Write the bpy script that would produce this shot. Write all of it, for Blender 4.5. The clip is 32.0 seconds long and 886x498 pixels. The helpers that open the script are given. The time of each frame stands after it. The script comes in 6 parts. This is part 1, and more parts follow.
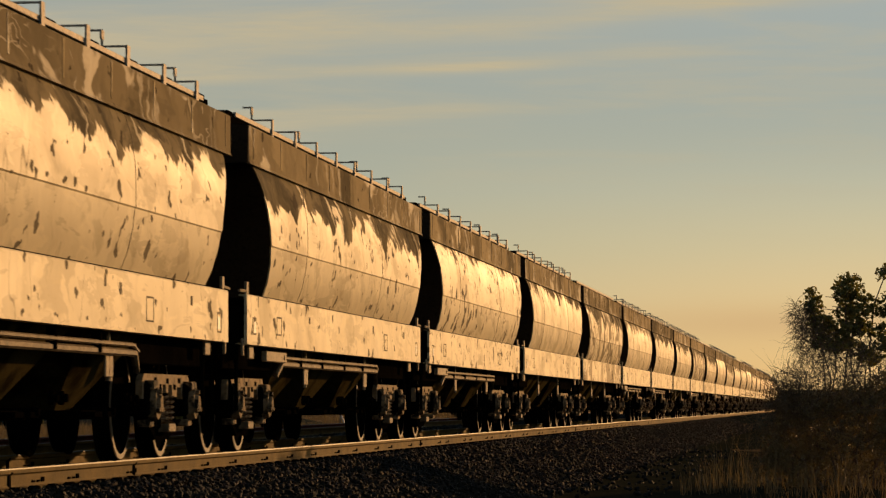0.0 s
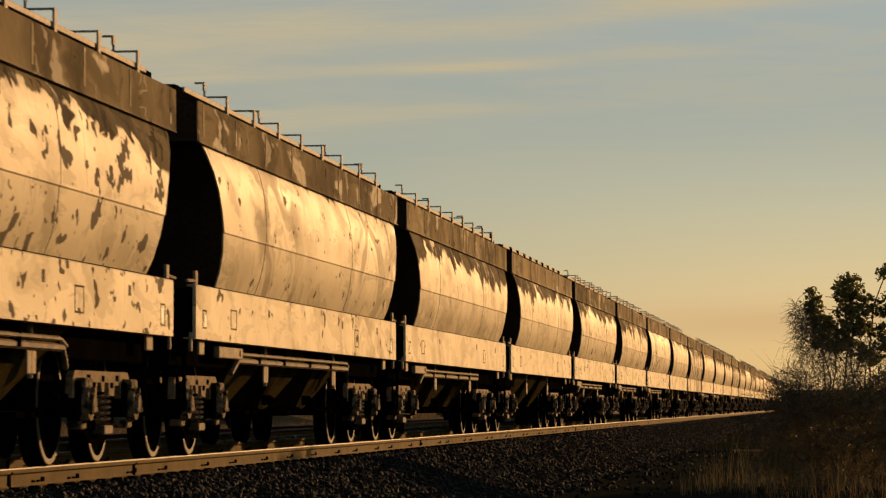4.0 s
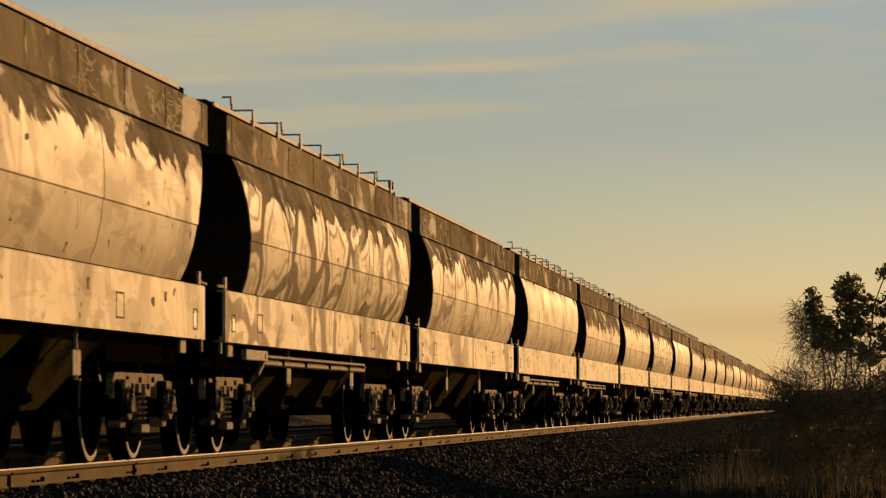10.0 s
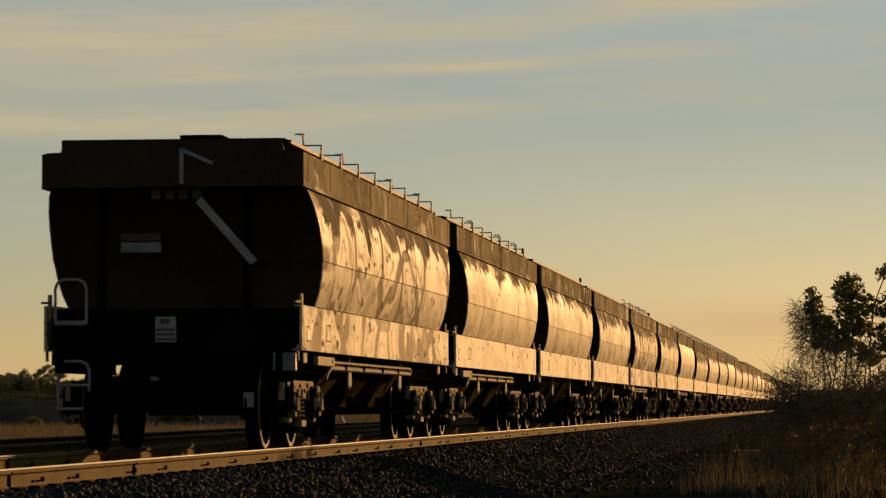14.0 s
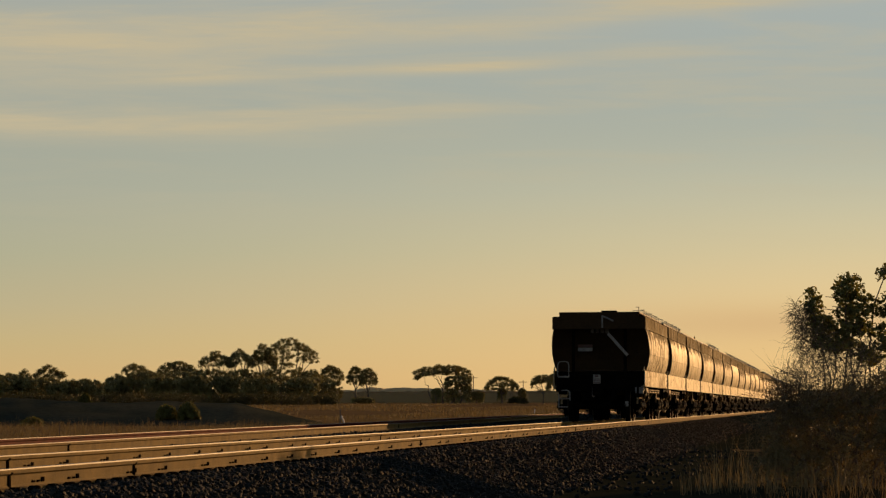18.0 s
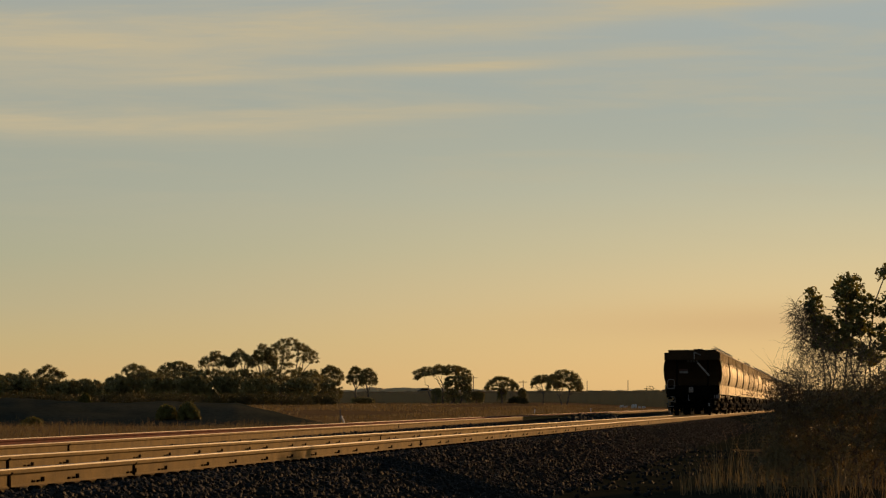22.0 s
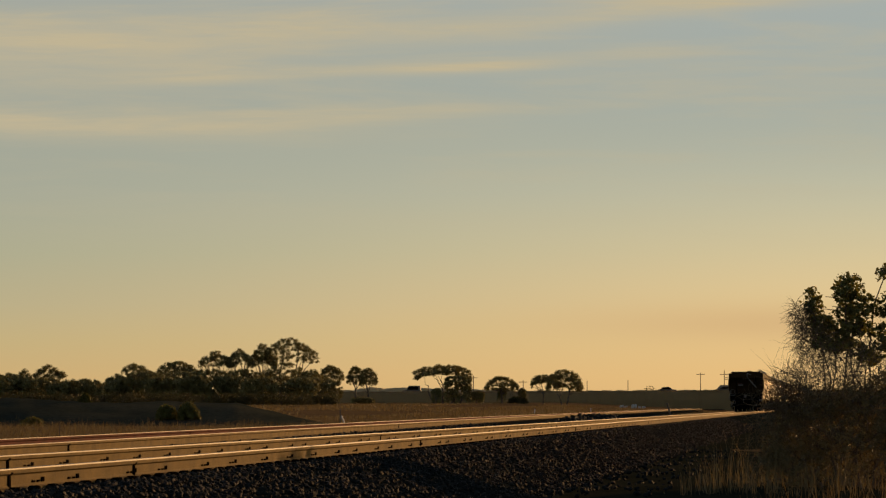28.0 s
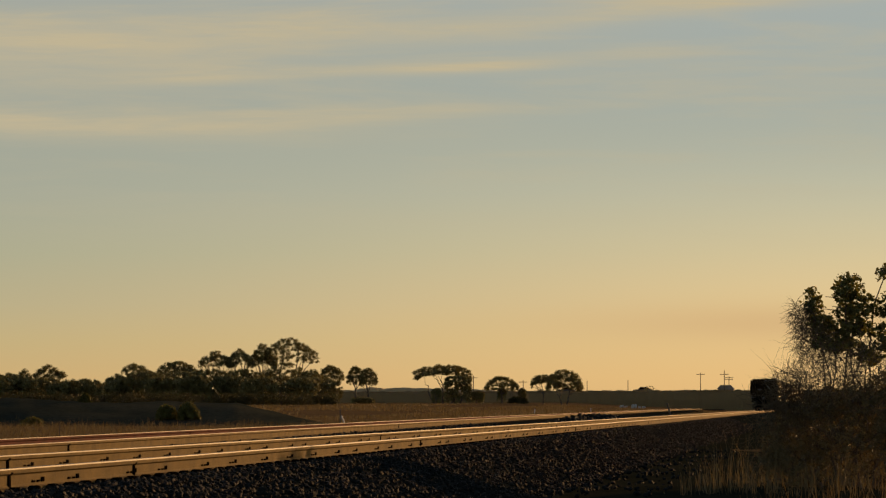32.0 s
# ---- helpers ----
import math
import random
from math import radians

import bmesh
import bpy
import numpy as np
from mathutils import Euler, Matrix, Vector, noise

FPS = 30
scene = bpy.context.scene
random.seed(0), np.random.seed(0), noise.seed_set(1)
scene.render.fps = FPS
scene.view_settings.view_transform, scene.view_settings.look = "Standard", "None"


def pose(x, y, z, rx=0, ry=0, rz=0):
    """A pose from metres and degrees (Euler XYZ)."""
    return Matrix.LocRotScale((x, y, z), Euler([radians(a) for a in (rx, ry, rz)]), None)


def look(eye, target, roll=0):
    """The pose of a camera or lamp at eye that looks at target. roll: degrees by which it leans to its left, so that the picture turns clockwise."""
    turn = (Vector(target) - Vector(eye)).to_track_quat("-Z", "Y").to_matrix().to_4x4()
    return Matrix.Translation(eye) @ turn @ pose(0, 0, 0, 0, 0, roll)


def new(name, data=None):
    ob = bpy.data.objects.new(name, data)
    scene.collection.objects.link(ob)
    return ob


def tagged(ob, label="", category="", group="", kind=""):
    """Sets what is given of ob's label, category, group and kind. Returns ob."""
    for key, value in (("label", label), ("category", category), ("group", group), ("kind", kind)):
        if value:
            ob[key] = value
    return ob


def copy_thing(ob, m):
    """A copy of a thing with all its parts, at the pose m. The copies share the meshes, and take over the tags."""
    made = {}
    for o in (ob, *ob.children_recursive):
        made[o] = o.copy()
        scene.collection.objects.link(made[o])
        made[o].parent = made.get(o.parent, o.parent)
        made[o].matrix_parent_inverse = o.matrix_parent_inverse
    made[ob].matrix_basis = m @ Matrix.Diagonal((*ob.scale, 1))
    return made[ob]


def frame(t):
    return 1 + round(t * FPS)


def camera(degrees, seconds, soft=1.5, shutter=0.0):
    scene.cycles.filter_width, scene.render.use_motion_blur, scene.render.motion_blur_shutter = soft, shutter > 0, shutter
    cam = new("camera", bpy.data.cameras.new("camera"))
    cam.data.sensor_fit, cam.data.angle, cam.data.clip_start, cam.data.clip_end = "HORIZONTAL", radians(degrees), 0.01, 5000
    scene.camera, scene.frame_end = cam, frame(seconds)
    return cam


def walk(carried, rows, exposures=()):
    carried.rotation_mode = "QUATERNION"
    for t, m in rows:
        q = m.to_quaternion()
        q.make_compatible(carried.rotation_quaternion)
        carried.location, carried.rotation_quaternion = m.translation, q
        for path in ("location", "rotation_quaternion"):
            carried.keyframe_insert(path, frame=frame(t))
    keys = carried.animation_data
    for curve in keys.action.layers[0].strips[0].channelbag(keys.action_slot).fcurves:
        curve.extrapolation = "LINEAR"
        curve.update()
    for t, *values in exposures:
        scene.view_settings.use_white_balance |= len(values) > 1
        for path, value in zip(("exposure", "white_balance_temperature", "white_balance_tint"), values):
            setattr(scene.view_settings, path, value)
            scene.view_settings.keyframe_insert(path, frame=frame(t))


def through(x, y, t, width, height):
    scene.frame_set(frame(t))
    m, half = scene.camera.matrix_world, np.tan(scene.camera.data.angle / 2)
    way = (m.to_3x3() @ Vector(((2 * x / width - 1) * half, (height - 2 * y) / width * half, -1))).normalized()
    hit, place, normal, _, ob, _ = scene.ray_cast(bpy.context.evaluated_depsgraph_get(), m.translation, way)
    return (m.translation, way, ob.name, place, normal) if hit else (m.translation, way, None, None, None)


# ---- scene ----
# ---------------------------------------------------------------- camera (stands still on a tripod)
EYE = (0.0, 0.0, 0.424)
YAW, PITCH = radians(5.984), radians(2.458)
cam = camera(13.71, 32.0, soft=1.3, shutter=0.12)


def view(push, yaw=0.0, pitch=0.0):
    """The camera's pose, pushed ahead by some metres and turned a little to the left and up."""
    h, p = YAW + radians(yaw), PITCH + radians(pitch)
    way = Vector((-math.sin(h) * math.cos(p), math.cos(h) * math.cos(p), math.sin(p)))
    eye = Vector(EYE) + Vector((-math.sin(YAW), math.cos(YAW), 0.0)) * push
    return look(eye, eye + way, -0.194)


# it stands still, but for one short nudge
NUDGE = [(0.0, 0.0), (4.5, 0.0), (5.4, 0.0), (6.1, 0.42), (6.5, 0.33), (6.7, 0.10), (6.85, 0.40), (7.0, 1.0), (7.1, 0.72), (7.2, 0.24), (7.32, -0.10), (7.5, -0.12), (8.0, 0.0), (20.0, 0.0), (32.0, 0.0)]
walk(cam, [(t, view(1.15 * a, 0.140 * a, 0.088 * a)) for t, a in NUDGE],
     exposures=[(0.0, 0.0), (13.5, 0.0), (15.0, 0.08), (18.0, 0.05), (22.0, 0.01), (32.0, 0.01)])

# ---------------------------------------------------------------- world and sun
SUN_AZ, SUN_EL = 26.0, 9.5          # degrees to the right of the track's line, and above the horizon
SUN_DIR = Vector((math.sin(radians(SUN_AZ)) * math.cos(radians(SUN_EL)),
                  math.cos(radians(SUN_AZ)) * math.cos(radians(SUN_EL)), math.sin(radians(SUN_EL))))


class Nodes:
    """Short hand for building node trees."""

    def __init__(self, tree):
        self.t = tree
        tree.nodes.clear()

    def n(self, kind, inputs=None):
        node = self.t.nodes.new(kind)
        for k, v in (inputs or {}).items():
            self.put(node.inputs[k], v)
        return node

    def put(self, socket, v):
        if isinstance(v, bpy.types.NodeSocket):
            self.t.links.new(v, socket)
        else:
            socket.default_value = v

    def m(self, op, a, b=0.0, c=0.0, clamp=False):
        node = self.n("ShaderNodeMath", {0: a, 1: b, 2: c})
        node.operation, node.use_clamp = op, clamp
        return node.outputs[0]

    def step(self, v, lo, hi):
        node = self.n("ShaderNodeMapRange", {"Value": v, "From Min": lo, "From Max": hi})
        node.interpolation_type = "SMOOTHSTEP"
        return node.outputs[0]

    def mix(self, fac, a, b, blend="MIX"):
        node = self.n("ShaderNodeMix")
        node.data_type, node.blend_type = "RGBA", blend
        self.put(node.inputs[0], fac)
        for i, v in ((6, a), (7, b)):
            self.put(node.inputs[i], v if isinstance(v, bpy.types.NodeSocket) else (*v, 1.0)[:4])
        return node.outputs[2]

    def ramp(self, fac, stops):
        node = self.n("ShaderNodeValToRGB", {0: fac})
        el = node.color_ramp.elements
        while len(el) < len(stops):
            el.new(0.5)
        for e, (p, c) in zip(el, stops):
            e.position, e.color = p, (*c, 1.0)[:4]
        return node.outputs[0]

    def noise(self, vec, scale, detail=4.0, rough=0.55, w=None, distort=0.0):
        node = self.n("ShaderNodeTexNoise", {"Scale": scale, "Detail": detail, "Roughness": rough, "Distortion": distort})
        if w is not None:
            node.noise_dimensions = "4D"
            self.put(node.inputs["W"], w)
        self.put(node.inputs["Vector"], vec)
        return node.outputs[0]

    def stretch(self, vec, sx, sy, sz):
        node = self.n("ShaderNodeVectorMath", {0: vec, 1: (sx, sy, sz)})
        node.operation = "MULTIPLY"
        return node.outputs[0]


def lin(r, g, b):
    """Linear colour from 0-255 display values."""
    return tuple(((c / 255 + 0.055) / 1.055) ** 2.4 if c > 10 else c / 255 / 12.92 for c in (r, g, b))


def make_world():
    world = bpy.data.worlds.new("evening_sky")
    scene.world = world
    world.use_nodes = True
    k = Nodes(world.node_tree)
    co = k.n("ShaderNodeTexCoord").outputs["Generated"]
    xyz = k.n("ShaderNodeSeparateXYZ", {0: co})
    x, y, z = xyz.outputs
    sky = k.n("ShaderNodeTexSky")
    sky.sky_type, sky.sun_disc = "NISHITA", False
    sky.sun_elevation, sky.sun_rotation, sky.dust_density = radians(SUN_EL), radians(SUN_AZ), 1.6
    high = k.mix(1.0, sky.outputs[0], (0.088, 0.088, 0.088), "MULTIPLY")
    # the low evening sky: warm at the horizon, grey blue above, warmer towards the sun
    low = k.ramp(k.m("MULTIPLY", z, 5.0), [
        (0.0, lin(199, 165, 114)), (0.04, lin(203, 171, 117)), (0.09, lin(194, 173, 125)), (0.14, lin(184, 172, 135)), (0.21, lin(172, 170, 142)),
        (0.29, lin(165, 167, 149)), (0.37, lin(161, 165, 151)), (0.56, lin(158, 165, 159)), (1.0, lin(126, 140, 152))])
    bear = k.m("ARCTAN2", x, y)
    sunward = k.step(bear, -0.28, 0.06)
    nearsun = k.m("MULTIPLY", sunward, k.m("SUBTRACT", 1.0, k.step(z, 0.018, 0.090)))
    low = k.mix(k.m("MULTIPLY", nearsun, 0.74), low, k.ramp(k.m("MULTIPLY", z, 10.0), [(0.0, lin(231, 182, 114)), (0.25, lin(232, 194, 131)), (0.6, lin(222, 206, 158)), (1.0, lin(194, 195, 172))]))
    low = k.mix(sunward, low, k.mix(1.0, low, (1.10, 1.11, 1.15), "MULTIPLY"))
    gap = k.m("DIVIDE", k.m("SUBTRACT", z, 0.0225), 0.0050)
    side = k.m("DIVIDE", k.m("ADD", bear, 0.005), 0.06)
    mauve = k.m("POWER", 2.718, k.m("MULTIPLY", k.m("ADD", k.m("MULTIPLY", gap, gap), k.m("MULTIPLY", side, side)), -1.0))
    low = k.mix(k.m("MULTIPLY", mauve, 0.55), low, lin(206, 168, 120))
    # thin streaks of cirrus
    flat = k.n("ShaderNodeCombineXYZ", {0: k.m("MULTIPLY", bear, 9.0), 1: k.m("MULTIPLY", z, 95.0), 2: 0.3})
    tilt = k.n("ShaderNodeMapping", {"Vector": flat.outputs[0], "Rotation": (0, 0, radians(-9))}).outputs[0]
    wisps = k.noise(tilt, 1.3, 5.0, 0.6, distort=0.4)
    fine = k.noise(k.stretch(tilt, 2.2, 3.0, 1.0), 2.1, 6.0, 0.6, distort=0.6)
    total = None
    for b0, e0, slope, wide, half, power in CLOUD_STREAKS:
        along = k.m("SUBTRACT", bear, b0)
        mid = k.m("ADD", k.m("MULTIPLY", along, slope), e0)
        mid = k.m("ADD", mid, k.m("MULTIPLY", k.m("SUBTRACT", wisps, 0.5), wide * 1.1))
        off = k.m("DIVIDE", k.m("SUBTRACT", z, mid), wide)
        run = k.m("DIVIDE", along, half)
        g = k.m("POWER", 2.718, k.m("MULTIPLY", k.m("ADD", k.m("MULTIPLY", off, off), k.m("MULTIPLY", run, run)), -1.0))
        g = k.m("MULTIPLY", g, power)
        total = g if total is None else k.m("ADD", total, g)
    broad = k.m("MULTIPLY", k.step(wisps, 0.42, 0.75), k.m("MULTIPLY", k.step(z, 0.03, 0.09), 0.45))
    cloud = k.m("ADD", k.m("MULTIPLY", total, k.m("ADD", 0.35, k.m("MULTIPLY", fine, 1.2))), broad, clamp=True)
    low = k.mix(cloud, low, lin(192, 179, 148))
    final = k.mix(k.step(z, 0.13, 0.55), low, high)
    k.n("ShaderNodeOutputWorld", {0: k.n("ShaderNodeBackground", {0: final, 1: 1.0}).outputs[0]})


# bearing, height, slope, thickness, half length, strength of each cloud streak
CLOUD_STREAKS = [(-0.205, 0.0765, -0.015, 0.0040, 0.070, 0.70), (-0.125, 0.0795, 0.03, 0.0022, 0.045, 0.45), (-0.098, 0.0922, 0.03, 0.0016, 0.026, 0.95),
                 (-0.165, 0.0895, 0.045, 0.0020, 0.040, 0.5), (-0.215, 0.0985, 0.02, 0.0100, 0.075, 0.75), (-0.125, 0.1030, -0.01, 0.0050, 0.05, 0.35),
                 (-0.035, 0.1092, 0.03, 0.0024, 0.035, 0.8), (-0.075, 0.1045, 0.06, 0.0026, 0.035, 0.5), (-0.045, 0.0960, -0.01, 0.0018, 0.02, 0.5)]
make_world()
sun = new("sun", bpy.data.lights.new("sun", "SUN"))
sun.data.energy, sun.data.angle, sun.data.color = 4.6, radians(0.6), (1.0, 0.53, 0.195)
sun.matrix_world = look(tuple(SUN_DIR * 200), (0, 0, 0))


# ---------------------------------------------------------------- materials
def material(name, base, second, rough=0.7, metal=0.0, scale=3.0, fine=40.0, bump=0.3, vary=0.0, spec=0.5, stretch=None, mask=(0.35, 0.7)):
    """Two colours mixed by a coarse noise, speckled by a fine one, with fine relief."""
    mat = bpy.data.materials.new(name)
    mat.use_nodes = True
    k = Nodes(mat.node_tree)
    co = k.n("ShaderNodeTexCoord").outputs["Object"]
    if stretch:
        co = k.stretch(co, *stretch)
    rand = k.n("ShaderNodeObjectInfo").outputs["Random"]
    w = k.m("MULTIPLY", rand, 40.0)
    big = k.noise(co, scale, 5.0, 0.6, w)
    small = k.noise(co, fine, 3.0, 0.6)
    col = k.mix(k.step(big, *mask), base, second)
    col = k.mix(k.step(small, 0.45, 0.75), col, k.mix(1.0, col, (0.55, 0.55, 0.55), "MULTIPLY"))
    if vary:
        bright = k.m("ADD", 1.0 - vary / 2, k.m("MULTIPLY", rand, vary))
        col = k.mix(1.0, col, k.n("ShaderNodeCombineColor", {0: bright, 1: bright, 2: bright}).outputs[0], "MULTIPLY")
    bm = k.n("ShaderNodeBump", {"Strength": bump, "Distance": 0.02, "Height": k.m("ADD", big, small)})
    r = k.m("ADD", rough - 0.08, k.m("MULTIPLY", small, 0.16))
    bsdf = k.n("ShaderNodeBsdfPrincipled", {"Base Color": col, "Roughness": r, "Metallic": metal, "Specular IOR Level": spec, "Normal": bm.outputs[0]})
    k.n("ShaderNodeOutputMaterial", {0: bsdf.outputs[0]})
    return mat


def leaf_material(name, base, second, through, rough=0.6):
    """Leaves and grass: matt, with light shining through the blade."""
    mat = bpy.data.materials.new(name)
    mat.use_nodes = True
    k = Nodes(mat.node_tree)
    isle = k.n("ShaderNodeNewGeometry").outputs["Random Per Island"]
    col = k.mix(isle, base, second)
    a = k.n("ShaderNodeBsdfPrincipled", {"Base Color": col, "Roughness": rough, "Specular IOR Level": 0.2})
    b = k.n("ShaderNodeBsdfTranslucent", {"Color": k.mix(1.0, col, (1.2, 1.12, 0.72), "MULTIPLY")})
    mixed = k.n("ShaderNodeMixShader", {0: through, 1: a.outputs[0], 2: b.outputs[0]})
    k.n("ShaderNodeOutputMaterial", {0: mixed.outputs[0]})
    return mat


def wagon_paint(name, light, tan, grime, low_edge, jag, graffiti, rough=0.42, spec=0.35, panels=0.0, own=""):
    """Faded wagon paint: grime over the top that ends in upright washed tongues, drips, chips and old bubble letters.
    An object's colour gives its grime's lower edge, its letters, its dullness and (alpha) its chips."""
    mat = bpy.data.materials.new(name)
    mat.use_nodes = True
    k = Nodes(mat.node_tree)
    co = k.n("ShaderNodeTexCoord").outputs["Object"]
    info = k.n("ShaderNodeObjectInfo")
    rand = info.outputs["Random"]
    level_in, letters_in, dull_in = k.n("ShaderNodeSeparateColor", {0: info.outputs["Color"]}).outputs
    chips_in = info.outputs["Alpha"] if own else 0.35
    w = k.m("MULTIPLY", rand, 90.0)
    x, y, z = k.n("ShaderNodeSeparateXYZ", {0: co}).outputs

    # everything runs down the sheet, but wanders and leans a little on the way
    wander = k.m("SUBTRACT", k.noise(k.stretch(co, 0.0, 0.7, 2.6), 1.0, 3.0, 0.6, w), 0.5)
    lean = k.m("ADD", y, k.m("ADD", k.m("MULTIPLY", wander, 1.3), k.m("MULTIPLY", z, 0.45)))
    flow = k.n("ShaderNodeCombineXYZ", {0: 0.0, 1: lean, 2: z}).outputs[0]

    def field(sy, sz, detail, rough_, shift=0.0, distort=0.0):
        return k.noise(k.stretch(flow, 0.0, sy, sz), 1.0, detail, rough_, k.m("ADD", w, shift), distort)

    broad = field(0.30, 0.0, 2.0, 0.5)                    # how far the grime hangs down
    tongue = field(1.15, 0.30, 3.5, 0.55, 3.0, 0.3)         # washed tongues
    comb = field(4.2, 0.6, 3.0, 0.6, 9.0)                 # fine teeth on them
    veil = field(1.1, 0.75, 5.0, 0.62, 15.0)               # upright veils of dirt
    drip = field(2.8, 0.9, 4.0, 0.64, 21.0)              # narrow runs
    blotch = field(0.7, 0.9, 5.0, 0.6, 27.0)
    patch = field(0.85, 1.7, 4.0, 0.55, 31.0, 0.5)         # wiped and repainted patches
    smear = field(0.65, 2.8, 6.0, 0.62, 41.0, 0.8)         # rubbed smears
    grain = k.noise(co, 26.0, 4.0, 0.65)
    base = k.m("MULTIPLY", level_in, 4.0) if own == "all" else low_edge
    edge = k.m("ADD", base, k.m("MULTIPLY", k.m("SUBTRACT", broad, 0.5), 1.3 * jag))
    edge = k.m("ADD", edge, k.m("MULTIPLY", k.m("SUBTRACT", tongue, 0.5), 2.3 * jag))
    edge = k.m("ADD", edge, k.m("MULTIPLY", k.m("SUBTRACT", comb, 0.5), 1.1 * jag))
    if panels:
        bay = k.m("FLOOR", k.m("DIVIDE", k.m("ADD", y, 6.93), 1.7325))
        tone = k.n("ShaderNodeTexWhiteNoise")
        tone.noise_dimensions = "1D"
        k.put(tone.inputs["W"], k.m("ADD", k.m("MULTIPLY", bay, 1.37), w))
        bay_tone = tone.outputs[0]
        edge = k.m("ADD", edge, k.m("MULTIPLY", k.m("SUBTRACT", bay_tone, 0.5), panels))
    # bubble letters: upright rounded cells with dark gaps between them
    bend = k.n("ShaderNodeTexNoise", {"Vector": co, "Scale": 1.1, "Detail": 1.0})
    shaken = k.n("ShaderNodeVectorMath", {0: k.stretch(co, 0.0, 0.55, 0.80), 1: k.stretch(bend.outputs[1], 0.45, 0.45, 0.45)}).outputs[0]
    moved = k.n("ShaderNodeVectorMath", {0: shaken, 1: k.n("ShaderNodeCombineXYZ", {0: w, 1: w, 2: 0.0}).outputs[0]}).outputs[0]
    cells = k.n("ShaderNodeTexVoronoi", {"Vector": moved, "Scale": 1.25, "Randomness": 0.85})
    cells.feature = "DISTANCE_TO_EDGE"
    gap = k.m("SUBTRACT", 1.0, k.step(cells.outputs["Distance"], 0.07, 0.11))
    rim = k.m("SUBTRACT", 1.0, k.step(k.m("ABSOLUTE", k.m("SUBTRACT", cells.outputs["Distance"], 0.21)), 0.014, 0.035))
    where = k.step(field(0.22, 0.0, 1.0, 0.5, 33.0), 0.40, 0.46)
    lettered = k.m("MULTIPLY", k.m("MULTIPLY", letters_in if own else 0.25, where), graffiti)
    over = k.m("SUBTRACT", k.m("SUBTRACT", z, edge), k.m("MULTIPLY", k.m("MULTIPLY", lettered, 0.16), k.m("SUBTRACT", 1.0, gap)))
    dirt = k.step(over, -0.012, 0.020)
    # wiped places inside the grime: sharp light runs and patches
    wiped = k.m("MAXIMUM", k.m("MULTIPLY", k.step(patch, 0.585, 0.62), 0.65), k.m("MULTIPLY", k.step(drip, 0.585, 0.61), 0.6))
    dirt = k.m("MULTIPLY", dirt, k.m("SUBTRACT", 1.0, wiped))
    marks = k.m("MULTIPLY", k.m("MAXIMUM", gap, k.m("MULTIPLY", rim, 0.6)), k.m("MULTIPLY", lettered, k.step(veil, 0.30, 0.52)))
    # clean paint, softly veiled
    col = k.mix(k.step(blotch, 0.40, 0.64), light, tan)
    dull = k.mix(1.0, tan, (0.46, 0.43, 0.37), "MULTIPLY")
    col = k.mix(k.m("MULTIPLY", k.step(veil, 0.47, 0.68), k.m("ADD", 0.20, k.m("MULTIPLY", dull_in if own else 0.4, 0.62))), col, dull)
    col = k.mix(k.m("MULTIPLY", k.step(smear, 0.55, 0.575), 0.40), col, dull)
    col = k.mix(k.m("MULTIPLY", k.step(smear, 0.43, 0.41), 0.35), col, k.mix(1.0, light, (1.12, 1.11, 1.06), "MULTIPLY"))
    col = k.mix(k.m("MULTIPLY", k.step(patch, 0.44, 0.40), 0.40), col, dull)
    col = k.mix(k.m("MULTIPLY", k.step(drip, 0.60, 0.64), 0.30), col, dull)
    col = k.mix(k.m("MULTIPLY", k.step(drip, 0.40, 0.36), 0.20), col, k.mix(1.0, light, (1.12, 1.11, 1.06), "MULTIPLY"))
    foot = k.m("MULTIPLY", k.step(over, -0.40, 0.03), k.step(comb, 0.40, 0.62))
    col = k.mix(k.m("MULTIPLY", foot, 0.35), col, dull)
    col = k.mix(marks, col, k.mix(1.0, grime, (2.0, 1.9, 1.75), "MULTIPLY"))
    # the grime: brown, with darker and paler upright runs
    soot = k.mix(k.step(veil, 0.36, 0.62), k.mix(1.0, grime, (0.62, 0.60, 0.56), "MULTIPLY"), k.mix(1.0, grime, (2.3, 2.2, 2.0), "MULTIPLY"))
    soot = k.mix(k.m("MULTIPLY", k.step(smear, 0.52, 0.60), 0.6), soot, k.mix(1.0, grime, (0.6, 0.58, 0.55), "MULTIPLY"))
    if panels:
        soot = k.mix(k.m("MULTIPLY", bay_tone, 0.55), soot, k.mix(1.0, grime, (2.8, 2.7, 2.5), "MULTIPLY"))
    age = k.m("ADD", 0.85, k.m("MULTIPLY", k.m("FRACT", k.m("MULTIPLY", rand, 5.31)), 0.9))
    soot = k.mix(1.0, soot, k.n("ShaderNodeCombineColor", {0: age, 1: age, 2: age}).outputs[0], "MULTIPLY")
    col = k.mix(dirt, col, soot)
    if panels:
        # pale scribbles along the band
        scrib = k.noise(k.stretch(co, 0.0, 1.6, 7.0), 1.0, 1.5, 0.5, k.m("ADD", w, 57.0), 0.8)
        stroke = k.m("SUBTRACT", 1.0, k.step(k.m("ABSOLUTE", k.m("SUBTRACT", scrib, 0.5)), 0.012, 0.026))
        col = k.mix(k.m("MULTIPLY", k.m("MULTIPLY", stroke, k.step(field(0.33, 0.0, 1.0, 0.5, 63.0), 0.56, 0.60)), 0.8), col, light)
    # chips, rust runs and scratches
    chip = k.noise(k.stretch(co, 0.0, 3.4, 5.2), 1.0, 2.5, 0.55, k.m("ADD", w, 50.0))
